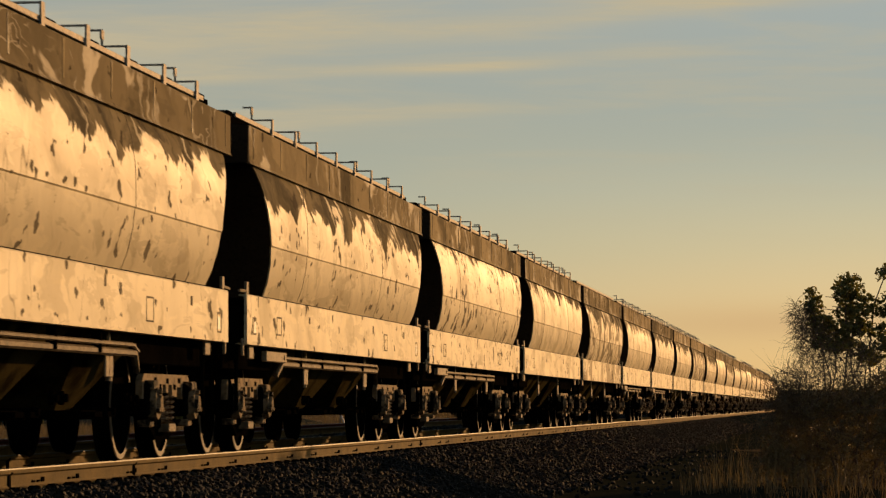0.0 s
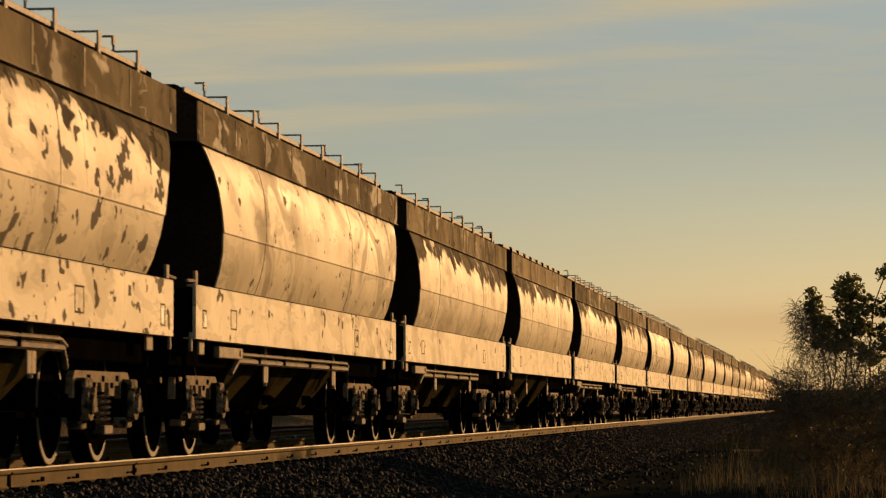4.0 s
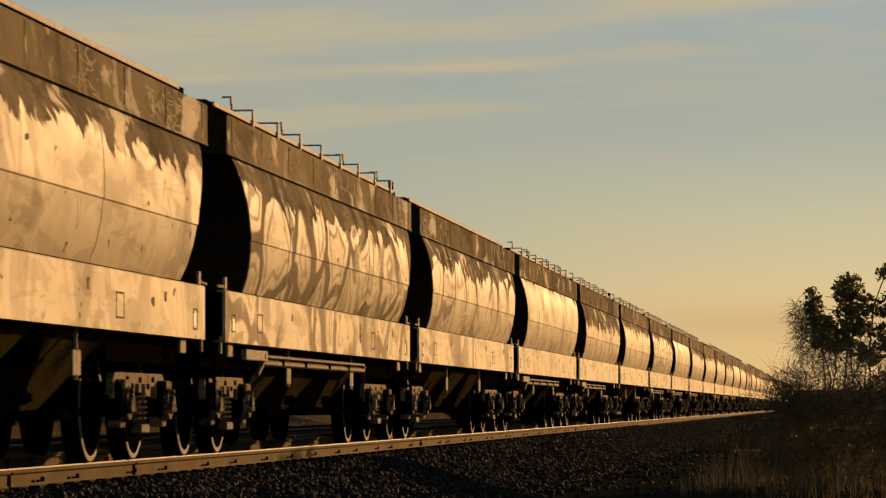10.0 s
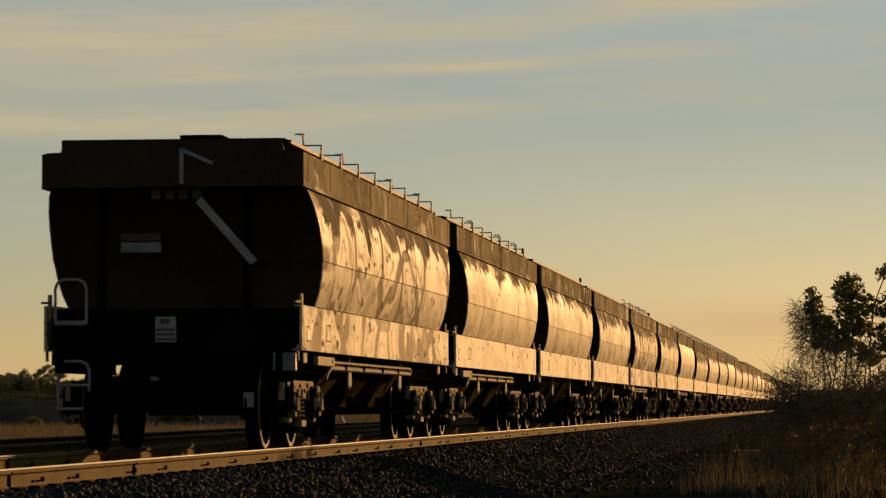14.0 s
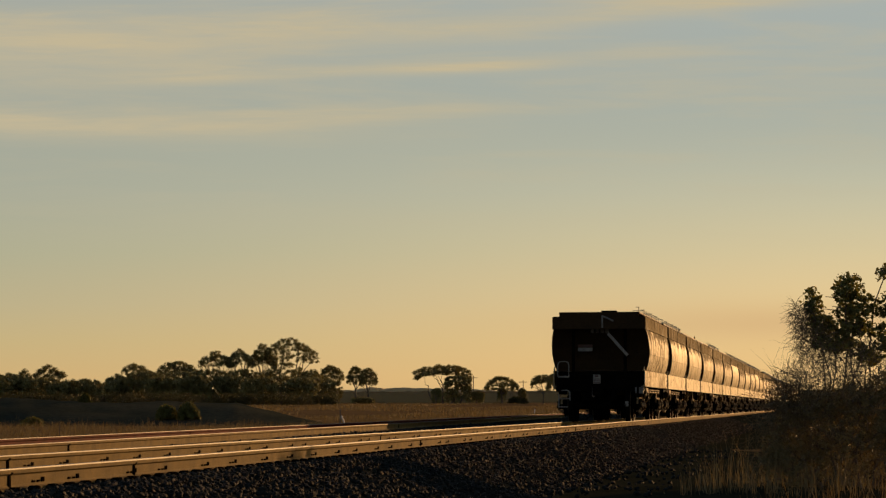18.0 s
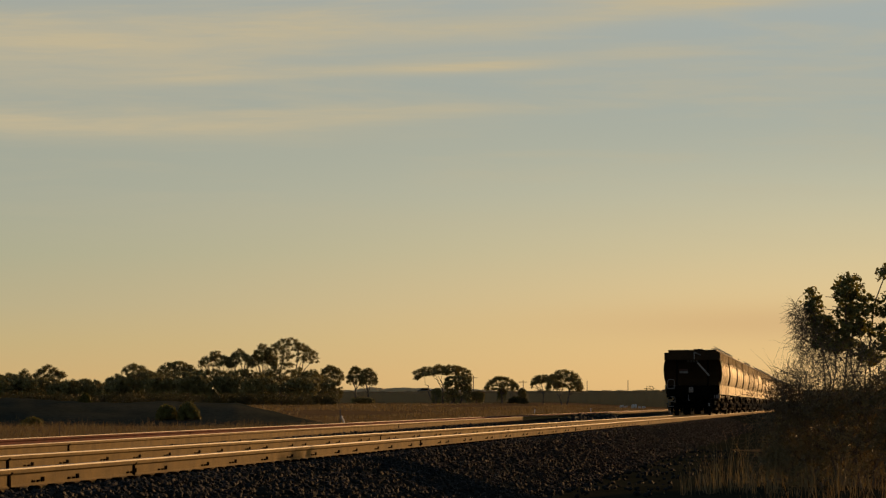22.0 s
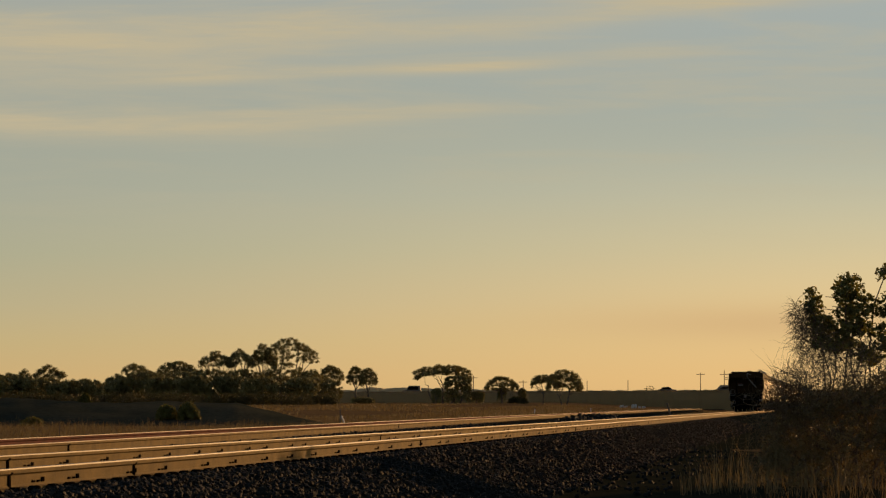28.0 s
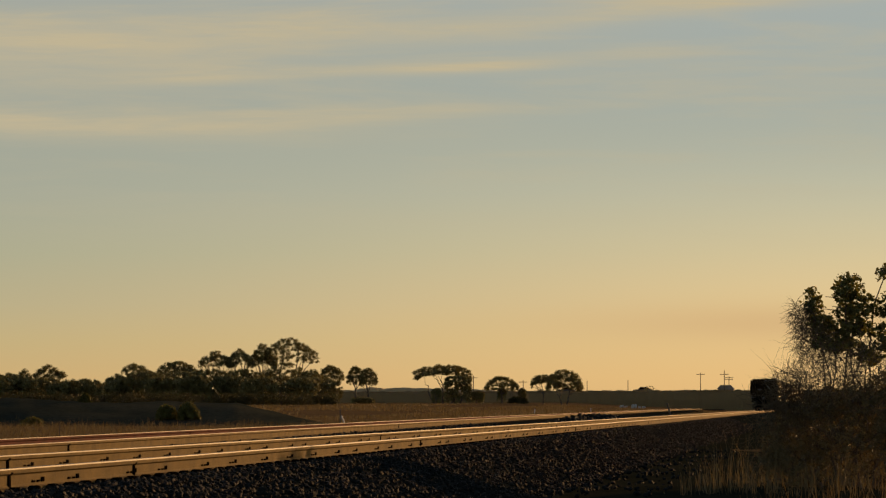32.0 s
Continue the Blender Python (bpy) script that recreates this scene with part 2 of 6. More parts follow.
    limit = k.m("SUBTRACT", 0.70, k.m("MULTIPLY", chips_in, 0.115))
    chipped = k.step(k.m("SUBTRACT", chip, limit), 0.0, 0.02)
    scratch = k.n("ShaderNodeTexNoise", {"Vector": k.stretch(co, 0.0, 0.55, 0.38), "Scale": 1.6, "Detail": 2.0, "Roughness": 0.6})
    line = k.m("SUBTRACT", 1.0, k.step(k.m("ABSOLUTE", k.m("SUBTRACT", scratch.outputs[0], 0.53)), 0.002, 0.006))
    worn = k.m("MAXIMUM", k.m("MULTIPLY", chipped, 0.85), k.m("MULTIPLY", line, k.m("MULTIPLY", k.step(patch, 0.48, 0.56), 0.45)))
    col = k.mix(worn, col, (0.042, 0.029, 0.016))
    # sheets dented between their ribs, with a skin of uneven paint
    dents = k.noise(k.stretch(co, 1.0, 0.8, 0.55), 1.5, 2.5, 0.5, w)
    height = k.m("ADD", dents, k.m("ADD", k.m("MULTIPLY", grain, 0.035), k.m("MULTIPLY", tongue, 0.10)))
    bm = k.n("ShaderNodeBump", {"Strength": 0.45, "Distance": 0.05, "Height": height})
    foul = k.m("MAXIMUM", k.m("MAXIMUM", dirt, worn), k.m("MULTIPLY", marks, 0.8))
    r = k.m("ADD", k.m("ADD", rough, k.m("MULTIPLY", foul, 0.28)), k.m("MULTIPLY", k.m("SUBTRACT", patch, 0.5), -0.45))
    gloss = k.m("SUBTRACT", spec, k.m("MULTIPLY", foul, spec * 0.85))
    bsdf = k.n("ShaderNodeBsdfPrincipled", {"Base Color": col, "Roughness": r, "Metallic": 0.0, "Specular IOR Level": gloss, "Normal": bm.outputs[0]})
    k.n("ShaderNodeOutputMaterial", {0: bsdf.outputs[0]})
    return mat


M = {}
M["shell"] = wagon_paint("weathered_wagon_paint", (0.63, 0.537, 0.335), (0.53, 0.448, 0.275), (0.078, 0.064, 0.037), 2.4, 0.42, 0.95, 0.57, 0.085, own="all")
M["band"] = wagon_paint("grimy_band_paint", (0.46, 0.395, 0.27), (0.36, 0.31, 0.21), (0.112, 0.092, 0.055), 2.45, 0.20, 0.0, 0.6, 0.05, panels=0.2)
M["sill"] = wagon_paint("side_sill_paint", (0.68, 0.575, 0.350), (0.58, 0.49, 0.295), (0.14, 0.112, 0.07), 2.2, 0.3, 0.85, 0.55, 0.08, own="part")
# ends turned from the sun: their shade is put into this dark brown
M["end"] = material("shaded_end_paint", (0.036, 0.0215, 0.0100), (0.024, 0.0150, 0.0078), 0.8, 0, 1.5, 30, spec=0.08)
M["roof"] = material("roof_paint", (0.46, 0.40, 0.33), (0.30, 0.26, 0.21), 0.6, 0, 1.2, 20, spec=0.2)
# near black: the shade under the wagons is put into this colour
M["under"] = material("near_black_steel", (0.0030, 0.0025, 0.0019), (0.0060, 0.0049, 0.0036), 0.95, 0.0, 2.5, 30, spec=0.0)
M["chute"] = material("dusty_chute_paint", (0.050, 0.040, 0.016), (0.013, 0.0105, 0.005), 0.95, 0, 1.2, 25, spec=0.0, mask=(0.46, 0.6))
M["pipe"] = material("dusty_pipe", (0.19, 0.135, 0.075), (0.06, 0.045, 0.028), 0.7, 0.0, 5.0, 40, spec=0.08)
M["bracket"] = material("dusty_bracket_paint", (0.34, 0.26, 0.155), (0.20, 0.15, 0.09), 0.7, 0.0, 5.0, 40, spec=0.08)
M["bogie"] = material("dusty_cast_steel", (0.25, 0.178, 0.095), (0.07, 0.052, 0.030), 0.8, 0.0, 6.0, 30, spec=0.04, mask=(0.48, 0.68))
M["axle_box"] = material("dusty_bearing_cover", (0.21, 0.150, 0.082), (0.02, 0.0155, 0.010), 0.8, 0.0, 9.0, 30, spec=0.04, mask=(0.44, 0.58))
# darker copy of the cast steel: shade of the lower frames in its colour
M["bogie_low"] = material("shaded_cast_steel", (0.0030, 0.0025, 0.0019), (0.0085, 0.0068, 0.0046), 0.9, 0.0, 6.0, 30, spec=0.0, mask=(0.5, 0.8))
M["rim"] = material("worn_wheel_rim", (0.14, 0.104, 0.060), (0.06, 0.045, 0.029), 0.6, 0.0, 8.0, 50, 0.1, spec=0.1)
M["rail_paint"] = material("faded_handrail_paint", (0.46, 0.38, 0.28), (0.32, 0.26, 0.19), 0.7, 0.0, 5.0, 40, 0.1, spec=0.15)
M["stencil"] = material("worn_stencil_paint", (0.045, 0.034, 0.020), (0.22, 0.175, 0.11), 0.8, 0, 9.0, 40, 0.1, spec=0.05, mask=(0.45, 0.6))
M["white"] = material("grubby_white_paint", (0.62, 0.60, 0.56), (0.42, 0.40, 0.36), 0.5, 0, 4.0, 40, 0.15)
M["dim_white"] = material("faded_end_paint", (0.22, 0.205, 0.185), (0.14, 0.13, 0.115), 0.6, 0, 4.0, 40, 0.15)
M["end_mark"] = material("ghostly_worn_lettering", (0.070, 0.062, 0.052), (0.045, 0.038, 0.030), 0.8, 0, 6.0, 40)
M["grey"] = material("grey_steel", (0.20, 0.20, 0.20), (0.12, 0.12, 0.12), 0.5, 0.3, 4.0, 40)
M["red"] = material("faded_red_paint", (0.060, 0.016, 0.012), (0.04, 0.013, 0.010), 0.6, 0, 4.0, 40)
M["rail"] = material("rusty_rail_web", (0.152, 0.098, 0.027), (0.090, 0.059, 0.018), 0.8, 0.0, 2.0, 60, 0.25, spec=0.03)
M["rail_red"] = material("red_rusted_rail_web", (0.095, 0.022, 0.018), (0.055, 0.016, 0.013), 0.85, 0.0, 2.0, 60, 0.25, spec=0.02)
M["head"] = material("polished_rail_head", (0.068, 0.049, 0.022), (0.030, 0.022, 0.011), 0.5, 0.0, 3.0, 60, 0.05, spec=0.06, mask=(0.42, 0.58))
M["siding_head"] = material("rusted_rail_head", (0.105, 0.056, 0.036), (0.055, 0.028, 0.019), 0.58, 0.0, 3.0, 60, 0.08, spec=0.10, mask=(0.42, 0.58))
M["sleeper"] = material("dark_weathered_sleeper", (0.030, 0.024, 0.019), (0.018, 0.016, 0.014), 0.95, 0, 3.0, 30, spec=0.0)
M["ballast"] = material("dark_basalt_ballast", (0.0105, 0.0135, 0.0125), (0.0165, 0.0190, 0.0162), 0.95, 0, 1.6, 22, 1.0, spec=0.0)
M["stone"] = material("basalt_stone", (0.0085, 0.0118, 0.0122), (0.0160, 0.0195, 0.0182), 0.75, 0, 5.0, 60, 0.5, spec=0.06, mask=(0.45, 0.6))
# dirt beside the line, darkened in colour for the scrub's shade
M["soil"] = material("scrub_shaded_dirt", (0.0175, 0.0190, 0.0120), (0.0270, 0.0270, 0.0170), 0.95, 0, 0.4, 6, 0.8, spec=0.0)
M["bank"] = material("dark_bare_soil", (0.031, 0.036, 0.028), (0.054, 0.054, 0.038), 0.95, 0, 0.12, 3, 0.8, spec=0.0)
M["field"] = material("dry_stubble_field", (0.150, 0.098, 0.047), (0.105, 0.073, 0.038), 0.95, 0, 0.03, 1.5, 0.6, spec=0.0)
M["leaf"] = leaf_material("gum_leaves", (0.150, 0.132, 0.046), (0.185, 0.160, 0.060), 0.25)
M["bank_leaf"] = leaf_material("olive_bush_leaves", (0.080, 0.078, 0.018), (0.125, 0.118, 0.030), 0.35)
# distance haze is put into these paler leaf colours
M["leaf_far"] = leaf_material("haze_tinted_far_leaves", (0.48, 0.36, 0.19), (0.52, 0.40, 0.22), 0.1)
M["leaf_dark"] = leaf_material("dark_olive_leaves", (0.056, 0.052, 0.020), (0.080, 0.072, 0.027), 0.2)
# the far hedge's haze, put into a warmer and paler leaf
M["leaf_hedge"] = leaf_material("haze_tinted_hedge_leaves", (0.25, 0.165, 0.070), (0.28, 0.19, 0.085), 0.1)
M["bark"] = material("gum_bark", (0.13, 0.095, 0.062), (0.075, 0.055, 0.038), 0.8, 0, 2.0, 12)
M["bush_leaf"] = leaf_material("boxthorn_leaves", (0.085, 0.090, 0.030), (0.17, 0.16, 0.055), 0.4)
M["twig"] = material("dry_twigs", (0.11, 0.083, 0.05), (0.18, 0.135, 0.08), 0.9, 0, 6.0, 40, spec=0.03)
M["scrub_leaf"] = leaf_material("dull_scrub_leaves", (0.145, 0.115, 0.056), (0.22, 0.17, 0.085), 0.25)
M["grass"] = leaf_material("dry_grass", (0.23, 0.165, 0.078), (0.10, 0.078, 0.040), 0.25, 0.8)
M["stalk"] = leaf_material("bleached_grass_stalks", (0.20, 0.16, 0.088), (0.11, 0.088, 0.05), 0.3, 0.8)
M["car_paint"] = material("dusty_car_paint", (0.10, 0.09, 0.08), (0.06, 0.055, 0.05), 0.4, 0.0, 1.0, 20, 0.05, spec=0.4)
M["pole"] = material("weathered_timber_pole", (0.10, 0.08, 0.06), (0.06, 0.05, 0.04), 0.8, 0, 2.0, 20)
M["wall"] = material("shaded_shed_wall", (0.30, 0.28, 0.25), (0.22, 0.205, 0.185), 0.8, 0, 0.5, 4, spec=0.1)


# ---------------------------------------------------------------- mesh helpers
def mesh_of(name, verts, faces, mat, smooth=False):
    me = bpy.data.meshes.new(name)
    me.from_pydata([tuple(v) for v in verts], [], [tuple(f) for f in faces])
    me.materials.append(mat)
    if smooth:
        me.shade_smooth()
    return me


def part(name, bm, mat, parent=None, label="", smooth=False):
    """Link a bmesh as one mesh object under a thing or a part."""
    me = bpy.data.meshes.new(name)
    bm.normal_update()
    bm.to_mesh(me)
    bm.free()
    me.materials.append(mat)
    if smooth:
        me.shade_smooth()
    ob = new(name, me)
    if parent:
        ob.parent = parent
    if label:
        tagged(ob, label)
    return ob


def box(bm, x0, x1, y0, y1, z0, z1, bevel=0.0, turn=None):
    r = bmesh.ops.create_cube(bm, size=1.0)
    vs = r["verts"]
    bmesh.ops.scale(bm, vec=(x1 - x0, y1 - y0, z1 - z0), verts=vs)
    if turn is not None:
        bmesh.ops.rotate(bm, cent=(0, 0, 0), matrix=turn, verts=vs)
    bmesh.ops.translate(bm, vec=((x0 + x1) / 2, (y0 + y1) / 2, (z0 + z1) / 2), verts=vs)
    if bevel:
        es = {e for v in vs for e in v.link_edges}
        bmesh.ops.bevel(bm, geom=list(es), offset=bevel, segments=1, affect="EDGES", profile=0.5)
    return bm


def rod(bm, a, b, r, sides=8, r2=None):
    a, b = Vector(a), Vector(b)
    d = b - a
    m = Matrix.Translation((a + b) / 2) @ d.to_track_quat("Z", "Y").to_matrix().to_4x4()
    bmesh.ops.create_cone(bm, cap_ends=True, segments=sides, radius1=r, radius2=r if r2 is None else r2, depth=d.length, matrix=m)
    return bm


def pipe_run(bm, pts, r, sides=6):
    for a, b in zip(pts, pts[1:]):
        rod(bm, a, b, r, sides)
    for p in pts[1:-1]:
        bmesh.ops.create_icosphere(bm, subdivisions=1, radius=r * 1.05, matrix=Matrix.Translation(p))
    return bm


def prism(bm, outline, y0, y1):
    """Extrude an (x, z) outline along y."""
    va = [bm.verts.new((x, y0, z)) for x, z in outline]
    vb = [bm.verts.new((x, y1, z)) for x, z in outline]
    n = len(outline)
    for i in range(n):
        bm.faces.new((va[i], va[(i + 1) % n], vb[(i + 1) % n], vb[i]))
    bm.faces.new(va[::-1])
    bm.faces.new(vb)
    bmesh.ops.recalc_face_normals(bm, faces=bm.faces[:])
    return bm


def thing(name, label, category, group="", at=None):
    ob = new(name)
    ob.empty_display_size = 0.2
    if at is not None:
        ob.matrix_basis = at
    return tagged(ob, label, category, group)


def setting(name, me, label, kind="structure"):
    return tagged(new(name, me), label, kind=kind)


# ---------------------------------------------------------------- ground, field and far country
TRACK_X = -6.63                    # centre line of the running track; rail heads at z = 0
GAUGE = 0.835                      # half the distance between the rail heads' middles
SIDING = [(-400, -7.2), (-20, -8.6), (30, -9.95), (75, -11.6), (160, -14.3), (300, -17.6), (440, -20.5), (700, -25)]


def siding_x(y):
    for (a, xa), (b, xb) in zip(SIDING, SIDING[1:]):
        if y <= b:
            return xa + (xb - xa) * (y - a) / (b - a)
    return SIDING[-1][1]


def ground_z(x, y):
    """Flat beside the line, rising gently into the country on the far side."""
    d = max(0.0, math.hypot(x, y) - 120)
    z = -0.72 + 0.0030 * min(d, 900) * min(1.0, max(0.0, (-x - 18) / 40))
    if y < 140 and -18 < x < 12:
        z += 0.05 * noise.noise((x * 0.35, y * 0.2, 1.0))
    return z


def make_ground():
    xs = sorted(set([-4000, -2500, -1500, -900, -600, 600, 900, 1500, 2500, 4000] + list(range(-400, 401, 25)) + list(range(-60, 41, 4))))
    ys = sorted(set([-4000, -2000, -900, -400, -200, -100, 1500, 2000, 2800, 4500] + list(range(-50, 1001, 25)) + list(range(0, 161, 5))))
    verts = [(x, y, ground_z(x, y)) for y in ys for x in xs]
    n = len(xs)
    faces = [(j * n + i, j * n + i + 1, (j + 1) * n + i + 1, (j + 1) * n + i) for j in range(len(ys) - 1) for i in range(n - 1)]
    return setting("ground", mesh_of("ground", verts, faces, M["field"], True), "dry brown grass field on flat country")


make_ground()


def rail_outline(x):
    """Flat-bottom rail, 157 mm high, head's top at z = 0."""
    half = [(0.032, 0.0), (0.036, -0.010), (0.035, -0.036), (0.010, -0.050), (0.009, -0.118), (0.020, -0.133), (0.066, -0.146), (0.066, -0.157)]
    return [(x + a, b) for a, b in half] + [(x - a, b) for a, b in half[::-1]]


def make_rail(name, xs_at, y_marks, head, parent, label, web):
    """A rail swept along the line, in two materials: web and foot, and the running head."""
    for nm, mat, rows in (("web", web, slice(1, 15)), ("head", head, None)):
        bm = bmesh.new()
        rings = []
        for y in y_marks:
            pts = rail_outline(xs_at(y))
            pts = pts[rows] if rows else pts[:2] + pts[-2:]
            rings.append([bm.verts.new((x, y, z)) for x, z in pts])
        n = len(rings[0])
        for a, b in zip(rings, rings[1:]):
            for i in range(n):
                bm.faces.new((a[i], a[(i + 1) % n], b[(i + 1) % n], b[i]))
        bm.faces.new(rings[0][::-1])
        bm.faces.new(rings[-1])
        bmesh.ops.recalc_face_normals(bm, faces=bm.faces[:])
        if nm == "web":
            rail = part(name, bm, mat, parent, label)
        else:
            part("running_surface", bm, mat, rail)
    return rail


def make_track(name, label, centre, y_marks, head, joints):
    track = thing(name, label, "railway track")
    for side, yj in ((1, joints[0]), (-1, joints[1])):
        rail = make_rail("rail", lambda y: centre(y) + side * GAUGE, y_marks, head, track, "", M["rail_red"] if head is M["siding_head"] and side < 0 else M["rail"])
        for y in yj:
            bm = bmesh.new()
            x = centre(y) + side * GAUGE
            prism(bm, [(x - 0.05, -0.150), (x + 0.05, -0.150), (x + 0.022, -0.132), (x + 0.020, -0.052), (x + 0.037, -0.036), (x + 0.037, -0.026),
                       (x - 0.037, -0.026), (x - 0.037, -0.036), (x - 0.020, -0.052), (x - 0.022, -0.132)], y - 0.035, y + 0.035)
            part("joint", bm, M["under"], rail)
    return track


main_track = make_track("main_track", "broad gauge railway track with rusty rails on dark ballast", lambda y: TRACK_X,
                        [-400, -100, 0, 60, 200, 500, 900], M["head"], ([25.65, 30.35, 52.0, 84.0, 118.0], [33.0, 61.0]))
siding = make_track("siding_track", "rusty siding track diverging from the main line", siding_x,
                    [p[0] for p in SIDING], M["siding_head"], ([46.5, 98.0], [70.0]))


def bed_z(x, y):
    """Ballast bed's section: a flat top and sloping shoulders, over both tracks."""
    def one(c):
        d = abs(x - c)
        return -0.17 if d < 1.55 else max(-0.95, -0.17 - (d - 1.55) * 0.36)
    mid = -0.30 if siding_x(y) < x < TRACK_X and siding_x(y) > -13 else -1.0
    return max(one(TRACK_X), one(siding_x(y)) - 0.02, mid)


def make_bed():
    ys = [-400, -200, -100, -40, 0] + [15 + i * 5 for i in range(30)] + [180, 220, 280, 350, 440, 560, 700, 900]
    offs = [-30 + i * 1.0 for i in range(15)] + [-15 + i * 0.4 for i in range(35)]
    verts, faces = [], []
    for y in ys:
        for o in offs:
            verts.append((o, y, bed_z(o, y)))
    n = len(offs)
    for j in range(len(ys) - 1):
        for i in range(n - 1):
            faces.append((j * n + i, j * n + i + 1, (j + 1) * n + i + 1, (j + 1) * n + i))
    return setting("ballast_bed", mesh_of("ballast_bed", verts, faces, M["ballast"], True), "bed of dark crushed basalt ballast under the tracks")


make_bed()


def make_cess():
    """Strip of dirt between ballast and scrub; the scrub's shade is in its colour."""
    ys = [-60 + i * 5 for i in range(60)] + [260, 320, 400, 500, 700]
    verts, faces = [], []
    for y in ys:
        for i in range(21):
            x = -5.0 + i * 0.85
            edge = 0.03 * (1 - abs(i - 10) / 10)
            verts.append((x, y, ground_z(x, y) + 0.012 + edge + 0.03 * noise.noise((x * 0.8, y * 0.5, 4.0))))
    for j in range(len(ys) - 1):
        for i in range(20):
            a = j * 21 + i
            faces.append((a, a + 1, a + 22, a + 21))
    return setting("cess", mesh_of("cess", verts, faces, M["soil"], True), "strip of dirt beside the ballast, the scrub's shade put into its dark colour")


make_cess()
# ---------------------------------------------------------------- the grain train
PITCH_L = 15.43                    # from coupling to coupling
HALF = 7.18                        # half the length of a wagon's side sill
WAGONS = 36
WHEEL_R = 0.46
AXLE = 0.89                        # half the bogie's wheelbase
BOGIE_Y = 5.62
BOGIE_SHIFT = -0.34                # the bogies sit a little towards the rear


def train_end(t):
    """Where the rear end of the last wagon is at t seconds: it draws away, gathering speed."""
    return -182.66 + 14.370 * t + 0.0938 * t * t


# side of the hopper: half width, height, and how far the end sheet slopes in at that height
SIDE = [(1.315, 2.69, 0.28), (1.355, 2.60, 0.36), (1.395, 2.45, 0.52), (1.418, 2.28, 0.68), (1.425, 2.12, 0.80), (1.424, 1.945, 0.895)]
SIDE_LOW = [(1.415, 1.933, 0.90), (1.400, 1.78, 0.98), (1.358, 1.60, 1.05), (1.300, 1.455, 1.10)]


def shell(rows, top=False, bottom=False):
    bm = bmesh.new()
    rings = []
    steps = 12
    for w, z, e in rows:
        ring = [(w, -HALF + e + (2 * HALF - 2 * e) * i / steps, z) for i in range(steps + 1)]
        ring += [(-x, y, zz) for x, y, zz in ring[::-1]]
        rings.append([bm.verts.new(p) for p in ring])
    n = len(rings[0])
    for a, b in zip(rings, rings[1:]):
        for i in range(n):
            bm.faces.new((a[i], b[i], b[(i + 1) % n], a[(i + 1) % n]))
    if top:
        bm.faces.new(rings[0])
    if bottom:
        bm.faces.new(rings[-1][::-1])
    bmesh.ops.recalc_face_normals(bm, faces=bm.faces[:])
    return bm


def end_sheet(bm, s):
    """Sloping end sheet, lying just outside the hopper's end."""
    rows = SIDE + SIDE_LOW
    pts = [(w - 0.012, s * (HALF - e + 0.012), z) for w, z, e in rows]
    a = [bm.verts.new(p) for p in pts]
    b = [bm.verts.new((-x, y, z)) for x, y, z in pts]
    for i in range(len(a) - 1):
        f = (a[i], a[i + 1], b[i + 1], b[i])
        bm.faces.new(f if s < 0 else f[::-1])
    return bm


def hoop(bm, y, inner, outer, base, top, half):
    """Handrail hoop across the hatch: two posts and a bar."""
    box(bm, outer - 0.008, outer + 0.008, y - half, y + half, base, top + 0.005)
    box(bm, inner - 0.008, inner + 0.008, y - 0.022, y + 0.022, base + 0.05, top)
    rod(bm, (inner, y, top), (outer, y, top), 0.009, 6)
    return bm


def chute(bm, y, x):
    """A discharge hopper: four sloping plates down to a door."""
    a = [(x - 0.56, y - 1.15), (x + 0.56, y - 1.15), (x + 0.56, y + 1.15), (x - 0.56, y + 1.15)]
    b = [(x * 0.9 - 0.2, y - 0.28), (x * 0.9 + 0.2, y - 0.28), (x * 0.9 + 0.2, y + 0.28), (x * 0.9 - 0.2, y + 0.28)]
    va = [bm.verts.new((p[0], p[1], 1.02)) for p in a]
    vb = [bm.verts.new((p[0], p[1], 0.40)) for p in b]
    for i in range(4):
        bm.faces.new((va[i], va[(i + 1) % 4], vb[(i + 1) % 4], vb[i]))
    bm.faces.new(va)
    bm.faces.new(vb[::-1])
    bmesh.ops.recalc_face_normals(bm, faces=bm.faces[:])
    return bm


def wheelset_mesh():
    """Axle with its two wheels, turned as one solid; the rim's outer face and tread are worn bright."""
    half = [(0.0, 0.08), (0.70, 0.08), (0.715, 0.13), (0.775, 0.14), (0.785, 0.40), (0.755, 0.41), (0.755, 0.475), (0.768, 0.486), (0.785, 0.478), (0.795, 0.463),
            (0.895, 0.457), (0.903, 0.450), (0.903, 0.408), (0.875, 0.398), (0.860, 0.16), (0.905, 0.13), (0.905, 0.075), (1.10, 0.075), (1.10, 0.0)]
    outline = [(-x, r) for x, r in half[:0:-1]] + half
    bright = {10, 11}
    n = 28
    bm = bmesh.new()
    rings = [[bm.verts.new((x, max(r, 0.001) * math.cos(2 * math.pi * i / n), max(r, 0.001) * math.sin(2 * math.pi * i / n))) for i in range(n)] for x, r in outline]
    m = len(half) - 1
    for j, (a, b) in enumerate(zip(rings, rings[1:])):
        seg = j - m if j >= m else m - 1 - j
        for i in range(n):
            bm.faces.new((a[i], b[i], b[(i + 1) % n], a[(i + 1) % n])).material_index = 1 if seg in bright else 0
    bmesh.ops.recalc_face_normals(bm, faces=bm.faces[:])
    return bm


